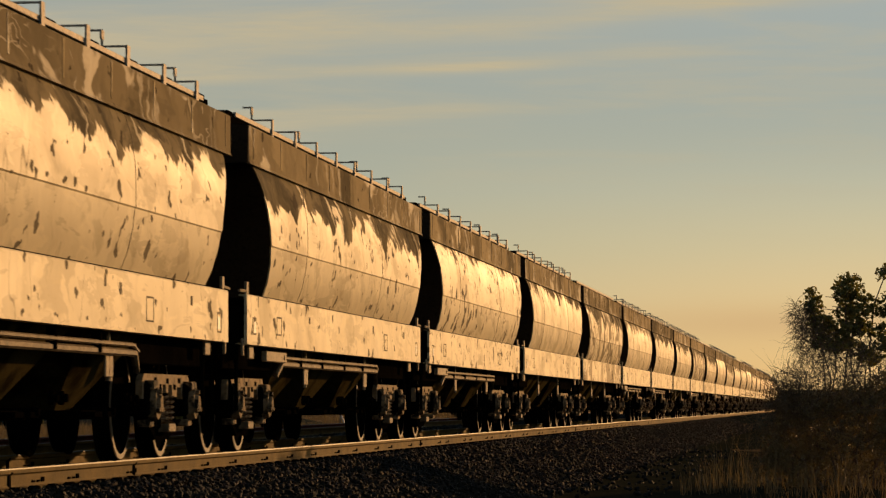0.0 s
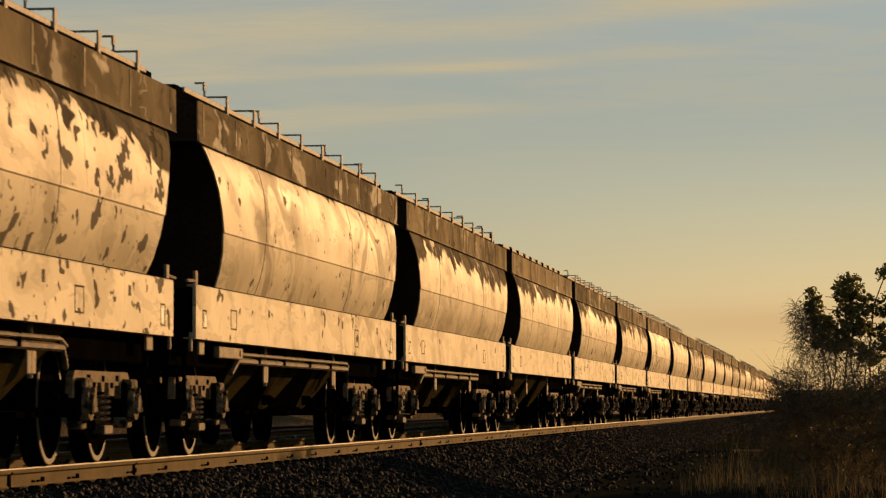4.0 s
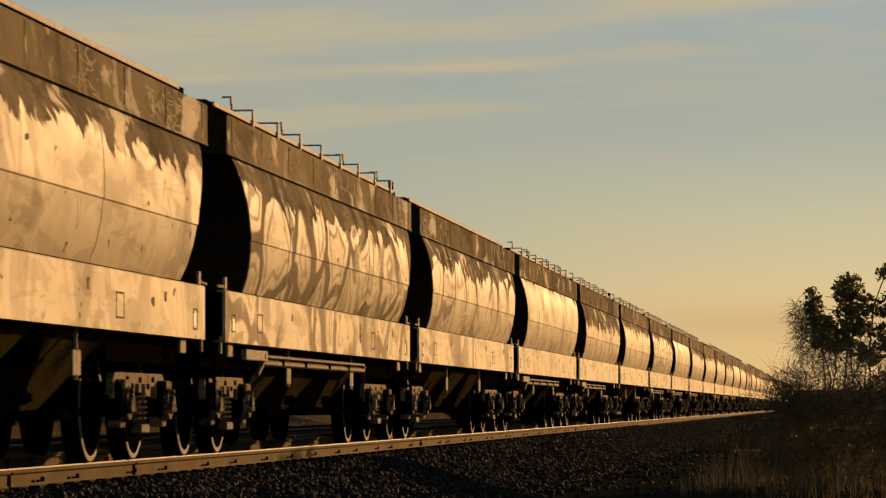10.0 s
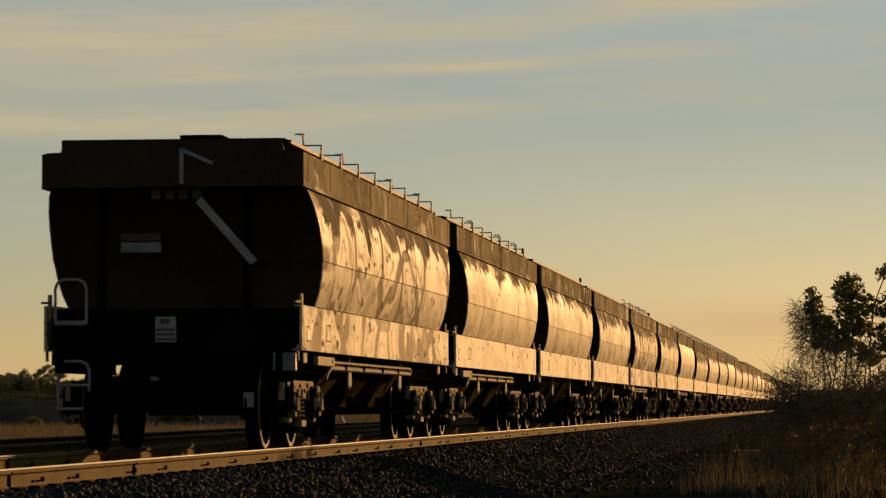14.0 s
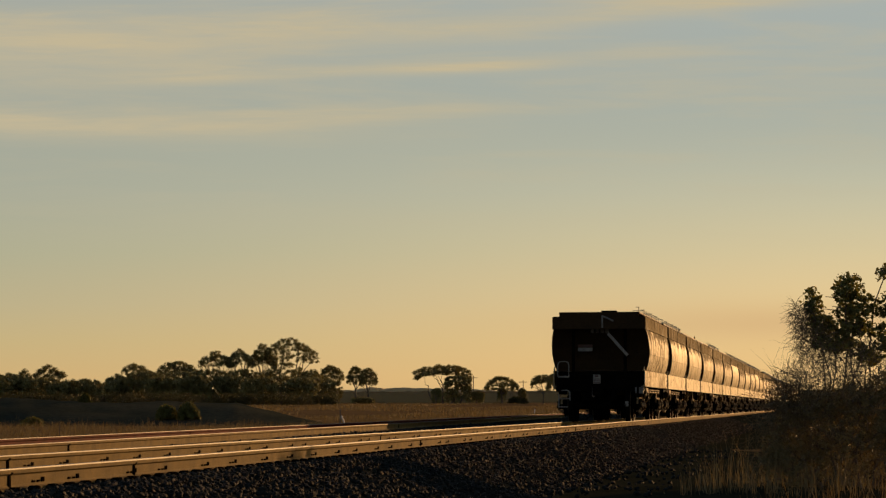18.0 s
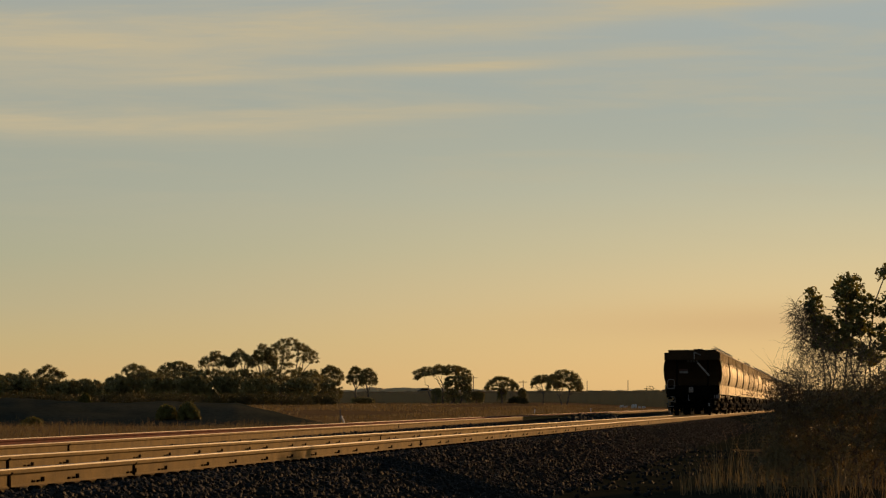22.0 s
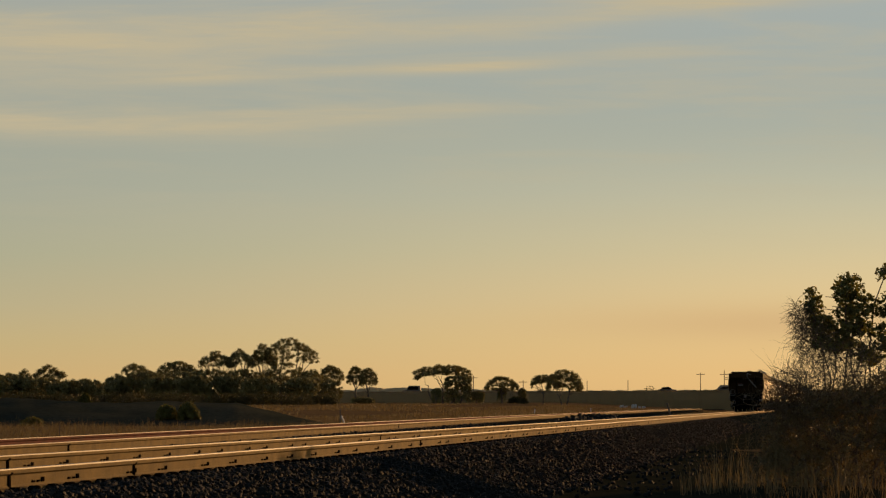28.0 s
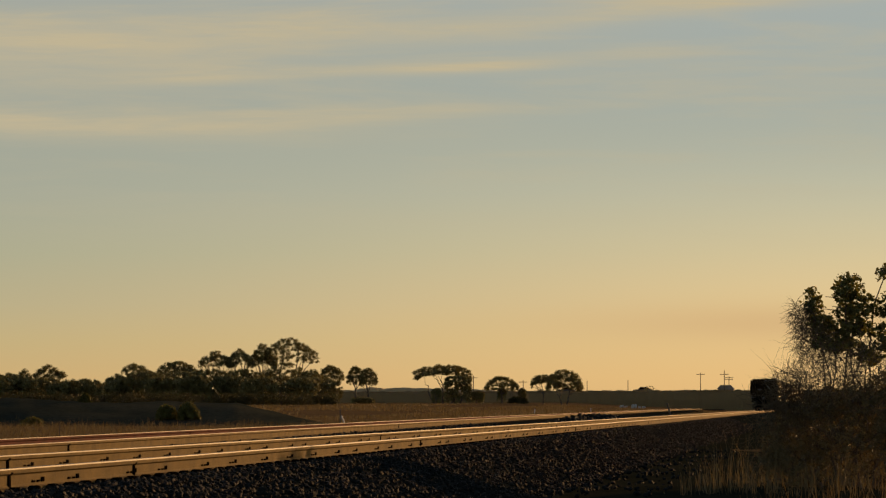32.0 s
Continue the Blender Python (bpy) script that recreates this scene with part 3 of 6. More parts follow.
def side_frame(bm, s):
    """Lower part of the cast side frame: tension members from the spring seat up to the pedestals over the axles."""
    x0, x1 = (0.99, 1.08) if s > 0 else (-1.08, -0.99)
    def arm(y0, z0, y1, z1, h):
        va = []
        for x in (x0, x1):
            va += [bm.verts.new((x, y0, z0 - h / 2)), bm.verts.new((x, y0, z0 + h / 2)), bm.verts.new((x, y1, z1 + h / 2)), bm.verts.new((x, y1, z1 - h / 2))]
        for f in ((0, 1, 2, 3), (7, 6, 5, 4), (0, 4, 5, 1), (1, 5, 6, 2), (2, 6, 7, 3), (3, 7, 4, 0)):
            bm.faces.new([va[i] for i in f])
    for k in (1, -1):
        arm(k * 0.30, -0.24, k * 0.62, -0.12, 0.11)
        arm(k * 0.60, -0.12, k * 0.74, 0.06, 0.11)
    arm(-0.32, -0.25, 0.32, -0.25, 0.10)
    bmesh.ops.recalc_face_normals(bm, faces=bm.faces[:])
    for k in (0.17, -0.17, 0.36, -0.36):
        box(bm, x0, x1 + s * 0.02 if s > 0 else x1, k - 0.04, k + 0.04, -0.20, 0.16, 0.01)
    for k in (1, -1):
        box(bm, min(s * 0.97, s * 1.17), max(s * 0.97, s * 1.17), k * AXLE - 0.17, k * AXLE + 0.17, -0.10, 0.17, 0.02)
    return bm


def axle_box(bm, s, y):
    """Roller bearing end cover, standing out from the frame, with its adapter above and bolts round it."""
    a, b, c = s * 1.15, s * 1.215, s * 1.245
    box(bm, min(s * 1.05, s * 1.20), max(s * 1.05, s * 1.20), y - 0.13, y + 0.13, 0.11, 0.19, 0.012)
    rod(bm, (a, y, 0), (b, y, 0), 0.15, 14, 0.13)
    rod(bm, (b, y, 0), (c, y, 0), 0.085, 12, 0.07)
    for q in range(3):
        t = math.pi / 2 + q * 2 * math.pi / 3
        rod(bm, (b, y + 0.10 * math.cos(t), 0.10 * math.sin(t)), (c, y + 0.10 * math.cos(t), 0.10 * math.sin(t)), 0.022, 6)
    box(bm, min(s * 1.05, s * 1.16), max(s * 1.05, s * 1.16), y - 0.10, y + 0.10, -0.19, -0.13, 0.01)
    return bm


def top_frame(bm, s):
    """Dusty top chord of the side frame: a shallow cap with legs at its ends and notches between them."""
    x0, x1 = (1.07, 1.125) if s > 0 else (-1.125, -1.07)
    h = [(-1.14, 0.04), (-1.12, 0.19), (-1.04, 0.245), (0.98, 0.245), (1.06, 0.19), (1.08, 0.04), (0.70, 0.04), (0.66, 0.14), (0.46, 0.14), (0.44, 0.06), (0.24, 0.06), (0.22, 0.16),
         (0.06, 0.16), (0.05, 0.09), (-0.05, 0.09), (-0.06, 0.16), (-0.22, 0.16), (-0.24, 0.06), (-0.44, 0.06), (-0.46, 0.14), (-0.66, 0.14), (-0.70, 0.04)]
    va = [bm.verts.new((x0, y, z)) for y, z in h]
    vb = [bm.verts.new((x1, y, z)) for y, z in h]
    n = len(h)
    for i in range(n):
        bm.faces.new((va[i], va[(i + 1) % n], vb[(i + 1) % n], vb[i]))
    bm.faces.new(va[::-1])
    bm.faces.new(vb)
    bmesh.ops.recalc_face_normals(bm, faces=bm.faces[:])
    return bm


def frame_holes(bm, s):
    """Thin near-black plates on the chord, standing in for the shade in lightening holes."""
    x = s * 1.127
    for y, z in ((-0.84, 0.13), (-0.34, 0.14), (0.34, 0.14), (0.84, 0.13), (-0.55, 0.195), (0.0, 0.19), (0.55, 0.195)):
        box(bm, x - 0.002, x + 0.002, y - 0.055, y + 0.055, z - 0.022, z + 0.022)
    return bm


def spring(bm, x, y, z0, z1, r):
    """A coil of one bent wire."""
    turns, n, w = 5, 40, 0.011
    rings = []
    for i in range(n + 1):
        a = 2 * math.pi * turns * i / n
        c = (x + r * math.cos(a), y + r * math.sin(a), z0 + (z1 - z0) * i / n)
        rings.append([bm.verts.new((c[0] + w * p * math.cos(a), c[1] + w * p * math.sin(a), c[2] + w * q)) for p, q in ((1, 0), (0, 1), (-1, 0), (0, -1))])
    for a, b in zip(rings, rings[1:]):
        for i in range(4):
            bm.faces.new((a[i], a[(i + 1) % 4], b[(i + 1) % 4], b[i]))
    bm.faces.new(rings[0][::-1])
    bm.faces.new(rings[-1])
    bmesh.ops.recalc_face_normals(bm, faces=bm.faces[:])
    return bm


def make_bogie(parent, y):
    b = new("bogie")
    b.parent = parent
    b.empty_display_size = 0.2
    b.location = (0, y, WHEEL_R)
    for s in (1, -1):
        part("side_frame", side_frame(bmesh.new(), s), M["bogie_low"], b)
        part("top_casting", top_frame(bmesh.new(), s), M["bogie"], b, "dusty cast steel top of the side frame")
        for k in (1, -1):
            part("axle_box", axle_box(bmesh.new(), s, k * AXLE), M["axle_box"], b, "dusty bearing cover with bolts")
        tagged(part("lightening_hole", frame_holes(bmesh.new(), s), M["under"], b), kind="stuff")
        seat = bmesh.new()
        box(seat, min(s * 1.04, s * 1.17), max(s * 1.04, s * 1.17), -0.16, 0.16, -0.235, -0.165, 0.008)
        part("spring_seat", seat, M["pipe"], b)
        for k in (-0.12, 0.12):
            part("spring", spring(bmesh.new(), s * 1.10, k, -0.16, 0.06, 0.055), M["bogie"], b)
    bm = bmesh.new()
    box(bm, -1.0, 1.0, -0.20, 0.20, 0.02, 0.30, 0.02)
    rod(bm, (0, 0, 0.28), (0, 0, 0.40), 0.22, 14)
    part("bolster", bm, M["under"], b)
    for k in (1, -1):
        w = part("wheelset", wheelset_mesh(), M["under"], b)
        w.matrix_parent_inverse = Matrix.Translation((0, k * AXLE, 0))
        w.data.materials.append(M["rim"])
    return b


def make_wagon(hoops, pipes, at):
    """A curved-side grain hopper wagon; local y runs towards the train's head."""
    wg = thing("grain_hopper_wagon", "weathered curved-side grain hopper wagon with grimy faded paint", "railway wagon", "wagons of the grain train", at)
    body = part("hopper_body", shell(SIDE + SIDE_LOW, True, True), M["shell"], wg, "faded paint washed with dark grime from the roof", True)
    for y in (-3.9, 2.3):
        for s in (1, -1):
            bm = bmesh.new()
            rows = [(w + 0.003, z) for w, z, e in SIDE + SIDE_LOW]
            va = [bm.verts.new((s * w, y - 0.004, z)) for w, z in rows]
            vb = [bm.verts.new((s * w, y + 0.004, z)) for w, z in rows]
            vc = [bm.verts.new((s * (w - 0.01), y, z)) for w, z in rows]
            for i in range(len(rows) - 1):
                bm.faces.new((va[i], va[i + 1], vb[i + 1], vb[i]))
                bm.faces.new((vb[i], vb[i + 1], vc[i + 1], vc[i]))
                bm.faces.new((vc[i], vc[i + 1], va[i + 1], va[i]))
            bmesh.ops.recalc_face_normals(bm, faces=bm.faces[:])
            part("weld_seam", bm, M["pipe"], wg)
    body.data.set_sharp_from_angle(angle=radians(24))
    for p in body.data.polygons:
        # the lip where the lower sheet laps over the upper
        p.use_smooth = not (1.936 < p.center.z < 1.942 or abs(p.normal.y) > 0.3 or abs(p.normal.z) > 0.9)
    for s in (1, -1):
        part("end_sheet", end_sheet(bmesh.new(), s), M["end"], wg, "sloping end sheet, its shade put into a dark brown")
        bm = bmesh.new()
        prism(bm, [(s * 1.35, 2.685), (s * 1.362, 2.66), (s * 1.33, 2.66), (s * 1.30, 2.70), (s * 1.30, 2.99), (s * 1.348, 3.015), (s * 1.35, 2.70)], -HALF, HALF)
        part("top_band", bm, M["band"], wg, "grime-streaked upper side band")
        for k in range(9):
            y = -HALF + 0.25 + k * (2 * HALF - 0.5) / 8
            bm = bmesh.new()
            box(bm, min(s * 1.345, s * 1.353), max(s * 1.345, s * 1.353), y - 0.03, y + 0.03, 2.72, 3.0)
            part("band_stiffener", bm, M["band"], wg)
        bm = bmesh.new()
        prism(bm, [(s * 1.328, 1.006), (s * 1.328, 1.455), (s * 1.318, 1.466), (s * 1.25, 1.466), (s * 1.25, 1.45), (s * 1.30, 1.45), (s * 1.30, 1.02), (s * 1.22, 1.02), (s * 1.22, 1.006)], -HALF, HALF)
        sill = part("side_sill", bm, M["sill"], wg, "pale side sill plate with streaks and stencil marks")
        f = s * 1.331
        for y, z, a, b in ((-6.75, 1.10, 0.10, 0.16), (6.7, 1.08, 0.10, 0.18), (-5.2, 1.12, 0.16, 0.18), (3.4, 1.1, 0.16, 0.2)):
            bm = bmesh.new()
            for q in ((y - a, y - a + 0.014, z, z + b), (y + a - 0.014, y + a, z, z + b), (y - a, y + a, z, z + 0.014), (y - a, y + a, z + b - 0.014, z + b)):
                box(bm, min(f, f - s * 0.004), max(f, f - s * 0.004), *q)
            part("stencil_frame", bm, M["stencil"], sill)
        for y in (-6.72, 6.66):
            bm = bmesh.new()
            box(bm, min(f, f - s * 0.004), max(f, f - s * 0.004), y - 0.06, y + 0.06, 1.11, 1.22)
            part("data_plate", bm, M["white"], sill)
        for y, h in ((-3.1, 0.07), (2.2, 0.09), (5.3, 0.08)):
            bm = bmesh.new()
            box(bm, min(f, f - s * 0.004), max(f, f - s * 0.004), y - 0.05, y + 0.04, 1.28, 1.28 + h)
            part("stencil_mark", bm, M["stencil"], sill)
        # near-black strip that puts the shade line on top of the sill
        bm = bmesh.new()
        box(bm, min(s * 1.285, s * 1.315), max(s * 1.285, s * 1.315), -HALF + 0.15, HALF - 0.15, 1.466, 1.474)
        part("sill_lip", bm, M["under"], wg)
        for y in (-6.55, -2.5, 2.4, 6.45):
            bm = bmesh.new()
            if abs(y) < 5:
                box(bm, min(s * 1.185, s * 1.205), max(s * 1.185, s * 1.205), y - 0.14, y + 0.14, 0.66, 0.85, 0.008)
                rod(bm, (s * 1.19, y, 0.63), (s * 1.19, y, 1.008), 0.02, 6)
            else:
                box(bm, min(s * 1.245, s * 1.27), max(s * 1.245, s * 1.27), y - 0.13, y + 0.13, 0.88, 1.008, 0.008)
            part("hanger_bracket", bm, M["bracket"], wg)
        for ys in (-HALF - 0.03, HALF + 0.03):
            bm = bmesh.new()
            box(bm, min(s * 1.275, s * 1.30), max(s * 1.275, s * 1.30), ys - 0.028, ys + 0.028, 0.90, 1.06, 0.006)
            part("step_bracket", bm, M["bracket"], wg)
            bm = bmesh.new()
            rod(bm, (s * 1.295, ys * 0.975, 1.50), (s * 1.295, ys * 1.03, 1.49), 0.014, 5)
            box(bm, min(s * 1.285, s * 1.31), max(s * 1.285, s * 1.31), ys * 0.975 - 0.06, ys * 0.975 + 0.06, 1.466, 1.585, 0.005)
            part("handbrake_lever", bm, M["bracket"], wg)
    # roof with its long hatch; near black stands in for shade below its edge
    bm = bmesh.new()
    prism(bm, [(1.345, 3.014), (1.29, 3.028), (1.148, 3.032), (1.148, 3.158), (-1.148, 3.158), (-1.148, 3.032), (-1.29, 3.028), (-1.345, 3.014), (-1.345, 2.95), (1.345, 2.95)], -HALF + 0.01, HALF - 0.01)
    part("roof", bm, M["under"], wg, "near-black roof with a long hatch, shade below its edge put into the colour")
    for s in (1, -1):
        bm = bmesh.new()
        box(bm, min(s * 1.145, s * 1.168), max(s * 1.145, s * 1.168), -HALF + 0.35, HALF - 0.35, 3.122, 3.166, 0.004)
        part("hatch_edge", bm, M["rail_paint"], wg, "pale edge of the roof hatch")
    if hoops == 3:
        for i in range(1, 10):
            bm = bmesh.new()
            y = -HALF + 0.3 + i * 1.40
            box(bm, 1.10, 1.185, y - 0.09, y + 0.09, 3.13, 3.178, 0.01)
            rod(bm, (1.19, y, 3.09), (1.19, y, 3.17), 0.014, 6)
            part("hatch_clamp", bm, M["under"], wg)
    elif hoops:
        for i in range(1, 9):
            y = -HALF + 0.95 + i * 1.58
            part("hatch_hoop", hoop(bmesh.new(), y, 0.86, 1.18, 3.09, 3.258, 0.06 if hoops == 2 else 0.045), M["rail_paint"], wg)
            if hoops == 2:
                bm = bmesh.new()
                box(bm, 0.2, 1.12, y + 0.35, y + 0.75, 3.158, 3.205, 0.01)
                part("hatch_clamp", bm, M["under"], wg)
        for i in (1, 3, 6, 8):
            y = -HALF + 0.45 + i * 1.60
            bm = bmesh.new()
            pipe_run(bm, [(1.05, y, 3.155), (1.05, y, 3.345), (0.96, y, 3.345)], 0.010, 5)
            box(bm, 1.042, 1.058, y - 0.05, y + 0.05, 3.275, 3.345)
            part("hatch_lever", bm, M["rail_paint"], wg)
    # ends: headstock, posts, ladder, coupler
    for e in (1, -1):
        bm = bmesh.new()
        box(bm, -1.25, 1.25, e * HALF - 0.06 * (e > 0) - 0.0 * (e < 0), e * HALF + 0.06 * (e < 0), 0.86, 1.36, 0.01)
        part("headstock", bm, M["under"], wg)
        for x in (-0.75, 0.75):
            part("end_post", rod(bmesh.new(), (x, e * (HALF - 0.05), 1.30), (x, e * (HALF - 0.25), 2.95), 0.05, 6), M["under"], wg)
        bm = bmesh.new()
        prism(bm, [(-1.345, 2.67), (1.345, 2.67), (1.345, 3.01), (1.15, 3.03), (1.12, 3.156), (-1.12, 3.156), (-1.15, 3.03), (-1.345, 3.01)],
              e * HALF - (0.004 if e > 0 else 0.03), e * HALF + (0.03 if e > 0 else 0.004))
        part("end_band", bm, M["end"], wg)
        bm = bmesh.new()
        box(bm, -0.11, 0.11, min(e * HALF, e * (HALF + 0.42)), max(e * HALF, e * (HALF + 0.42)), 0.80, 1.02, 0.02)
        box(bm, -0.17, 0.17, min(e * (HALF + 0.30), e * (HALF + 0.535)), max(e * (HALF + 0.30), e * (HALF + 0.535)), 0.74, 1.06, 0.04)
        part("coupler", bm, M["bogie_low"], wg)
        bm = bmesh.new()
        pipe_run(bm, [(0.42, e * HALF, 0.95), (0.44, e * (HALF + 0.25), 0.80), (0.36, e * (HALF + 0.42), 0.55), (0.2, e * (HALF + 0.5), 0.50)], 0.028, 6)
        part("brake_hose", bm, M["under"], wg)
        bm = bmesh.new()
        for x in (0.98, 1.20):
            rod(bm, (x, e * (HALF - 0.16), 0.40), (x, e * (HALF - 0.16), 1.02), 0.018, 5)
        for z in (0.45, 0.70, 0.93):
            rod(bm, (0.98, e * (HALF - 0.16), z), (1.20, e * (HALF - 0.16), z), 0.016, 5)
        part("end_step", bm, M["under"], wg)
        rod_b = bmesh.new()
        rod(rod_b, (1.12, e * 6.98, 0.36), (1.12, e * 6.98, 1.0), 0.03, 6)
        part("brake_rigging_post", rod_b, M["under"], wg)
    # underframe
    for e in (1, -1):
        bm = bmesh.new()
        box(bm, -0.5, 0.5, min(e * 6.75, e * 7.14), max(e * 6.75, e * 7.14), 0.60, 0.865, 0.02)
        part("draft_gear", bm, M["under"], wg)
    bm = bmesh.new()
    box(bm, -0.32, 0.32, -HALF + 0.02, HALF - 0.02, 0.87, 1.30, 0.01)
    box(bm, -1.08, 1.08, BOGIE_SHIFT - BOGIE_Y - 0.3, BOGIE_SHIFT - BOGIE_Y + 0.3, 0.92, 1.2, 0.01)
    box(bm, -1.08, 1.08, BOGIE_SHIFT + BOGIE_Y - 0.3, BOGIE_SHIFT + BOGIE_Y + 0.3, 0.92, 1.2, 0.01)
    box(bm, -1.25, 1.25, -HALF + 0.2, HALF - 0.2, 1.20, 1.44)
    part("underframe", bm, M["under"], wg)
    for y in (-2.75, 0.0, 2.75):
        for x in (0.62, -0.62):
            part("discharge_chute", chute(bmesh.new(), y, x), M["chute"], wg, "dusty olive sloping discharge chute")
        bm = bmesh.new()
        box(bm, -1.0, 1.0, y - 0.42, y + 0.42, 0.34, 0.41, 0.01)
        rod(bm, (-1.12, y + 0.3, 0.40), (1.12, y + 0.3, 0.40), 0.03, 6)
        for q in (-0.25, 0.25):
            box(bm, 0.98, 1.10, y + q - 0.14, y + q + 0.14, 0.36, 0.40)
        part("discharge_door", bm, M["bogie_low"], wg)
        for q in (-0.1, 0.22):
            part("door_gear", rod(rod(bmesh.new(), (1.08, y + 0.9 + q, 0.50), (1.12, y + 0.9 + q, 0.50), 0.05, 12), (1.12, y + 0.9 + q, 0.50), (1.15, y + 0.9 + q, 0.50), 0.03, 8), M["bogie_low"], wg)
    if pipes:
        bm = bmesh.new()
        pipe_run(bm, [(1.20, -4.6, 0.74), (1.22, -4.35, 0.855), (1.22, 3.3, 0.855), (1.18, 3.62, 0.72)], 0.030, 6)
        part("brake_pipe", bm, M["pipe"], wg, "dusty long brake pipe under the sill")
        bm = bmesh.new()
        pipe_run(bm, [(1.25, -4.5, 0.915), (1.25, 3.1, 0.915), (1.22, 3.45, 0.87)], 0.018, 6)
        part("control_rod", bm, M["pipe"], wg)
        for y in (-3.2, -1.6, 0.2, 1.8):
            bm = bmesh.new()
            box(bm, 1.19, 1.262, y - 0.025, y + 0.025, 0.84, 1.006)
            part("pipe_clip", bm, M["under"], wg)
        bm = bmesh.new()
        box(bm, 1.235, 1.29, -5.75, -4.45, 0.865, 0.965, 0.008)
        rod(bm, (1.285, -4.62, 0.915), (1.30, -4.62, 0.915), 0.025, 8)
        part("valve_box", bm, M["bracket"], wg)
    else:
        bm = bmesh.new()
        rod(bm, (0.75, 3.0, 0.78), (0.75, 4.3, 0.78), 0.20, 14)
        part("air_reservoir", bm, M["bogie_low"], wg)
    for y in (BOGIE_SHIFT - BOGIE_Y, BOGIE_SHIFT + BOGIE_Y):
        # added dark plate that hides the wheel tops and puts shade there
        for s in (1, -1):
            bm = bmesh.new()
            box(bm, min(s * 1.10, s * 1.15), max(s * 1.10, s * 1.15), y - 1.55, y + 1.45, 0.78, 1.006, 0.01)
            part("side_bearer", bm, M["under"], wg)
        make_bogie(wg, y)
    return wg


def wagon_pose(i, t):
    return pose(TRACK_X, train_end(t) + HALF + i * PITCH_L, 0)


PATTERNS = [make_wagon(1, True, wagon_pose(0, 0)), make_wagon(0, False, wagon_pose(2, 0)),
            make_wagon(2, True, wagon_pose(3, 0)), make_wagon(1, False, wagon_pose(4, 0)), make_wagon(3, False, wagon_pose(5, 0))]
# which pattern each wagon follows, from the rear of the train
ORDER = [0, 0, 1, 1, 0, 1, 2, 0, 3, 0, 0, 2, 4, 2, 0, 2, 3, 1, 0, 0, 3, 2, 1, 0, 0, 3, 1, 2, 0, 1, 3, 0, 0, 2, 1, 0]
train = []
used = set()
for i in range(WAGONS):
    pat = PATTERNS[ORDER[i]]
    if ORDER[i] in used:
        wagon = copy_thing(pat, wagon_pose(i, 0))
    else:
        wagon = pat
        wagon.matrix_basis = wagon_pose(i, 0)
        used.add(ORDER[i])
    train.append(wagon)


# how each hopper is weathered, from the rear: where its grime ends, painted letters, dullness, chips
WEATHER = [(2.32, 0.95, 0.55, 0.65), (2.46, 0.0, 0.15, 0.25), (2.44, 0.25, 0.2, 0.3), (2.38, 0.35, 0.25, 0.3), (2.26, 1.0, 0.75, 0.3), (2.26, 0.75, 0.1, 0.15), (2.66, 0.2, 0.4, 0.35),
           (2.20, 0.1, 0.35, 0.4), (2.45, 0.0, 0.3, 0.3), (2.46, 0.0, 0.25, 1.0), (2.76, 0.45, 0.2, 0.5), (2.40, 0.0, 0.9, 0.15), (2.42, 0.1, 0.1, 0.1), (2.44, 0.0, 0.25, 0.7),
           (2.34, 0.0, 0.3, 0.7), (2.7, 0.0, 0.3, 0.95), (2.5, 0.1, 0.5, 0.4)]
for i, wagon in enumerate(train):
    level, letters, dullness, chips = WEATHER[i % len(WEATHER)]
    for ob in wagon.children:
        if ob.name.startswith(("hopper_body", "side_sill")):
            ob.color = (level / 4.0, letters, dullness, chips)


def end_hoop(wg):
    """A bent rail standing on the roof's forward corner."""
    bm = bmesh.new()
    y = HALF - 0.25
    pipe_run(bm, [(1.12, y - 0.14, 3.02), (1.12, y - 0.14, 3.27), (1.12, y + 0.14, 3.27), (1.12, y + 0.14, 3.02)], 0.018, 6)
    part("end_hoop", bm, M["under"], wg)


for i in (1, 2, 4, 7, 11):
    end_hoop(train[i])


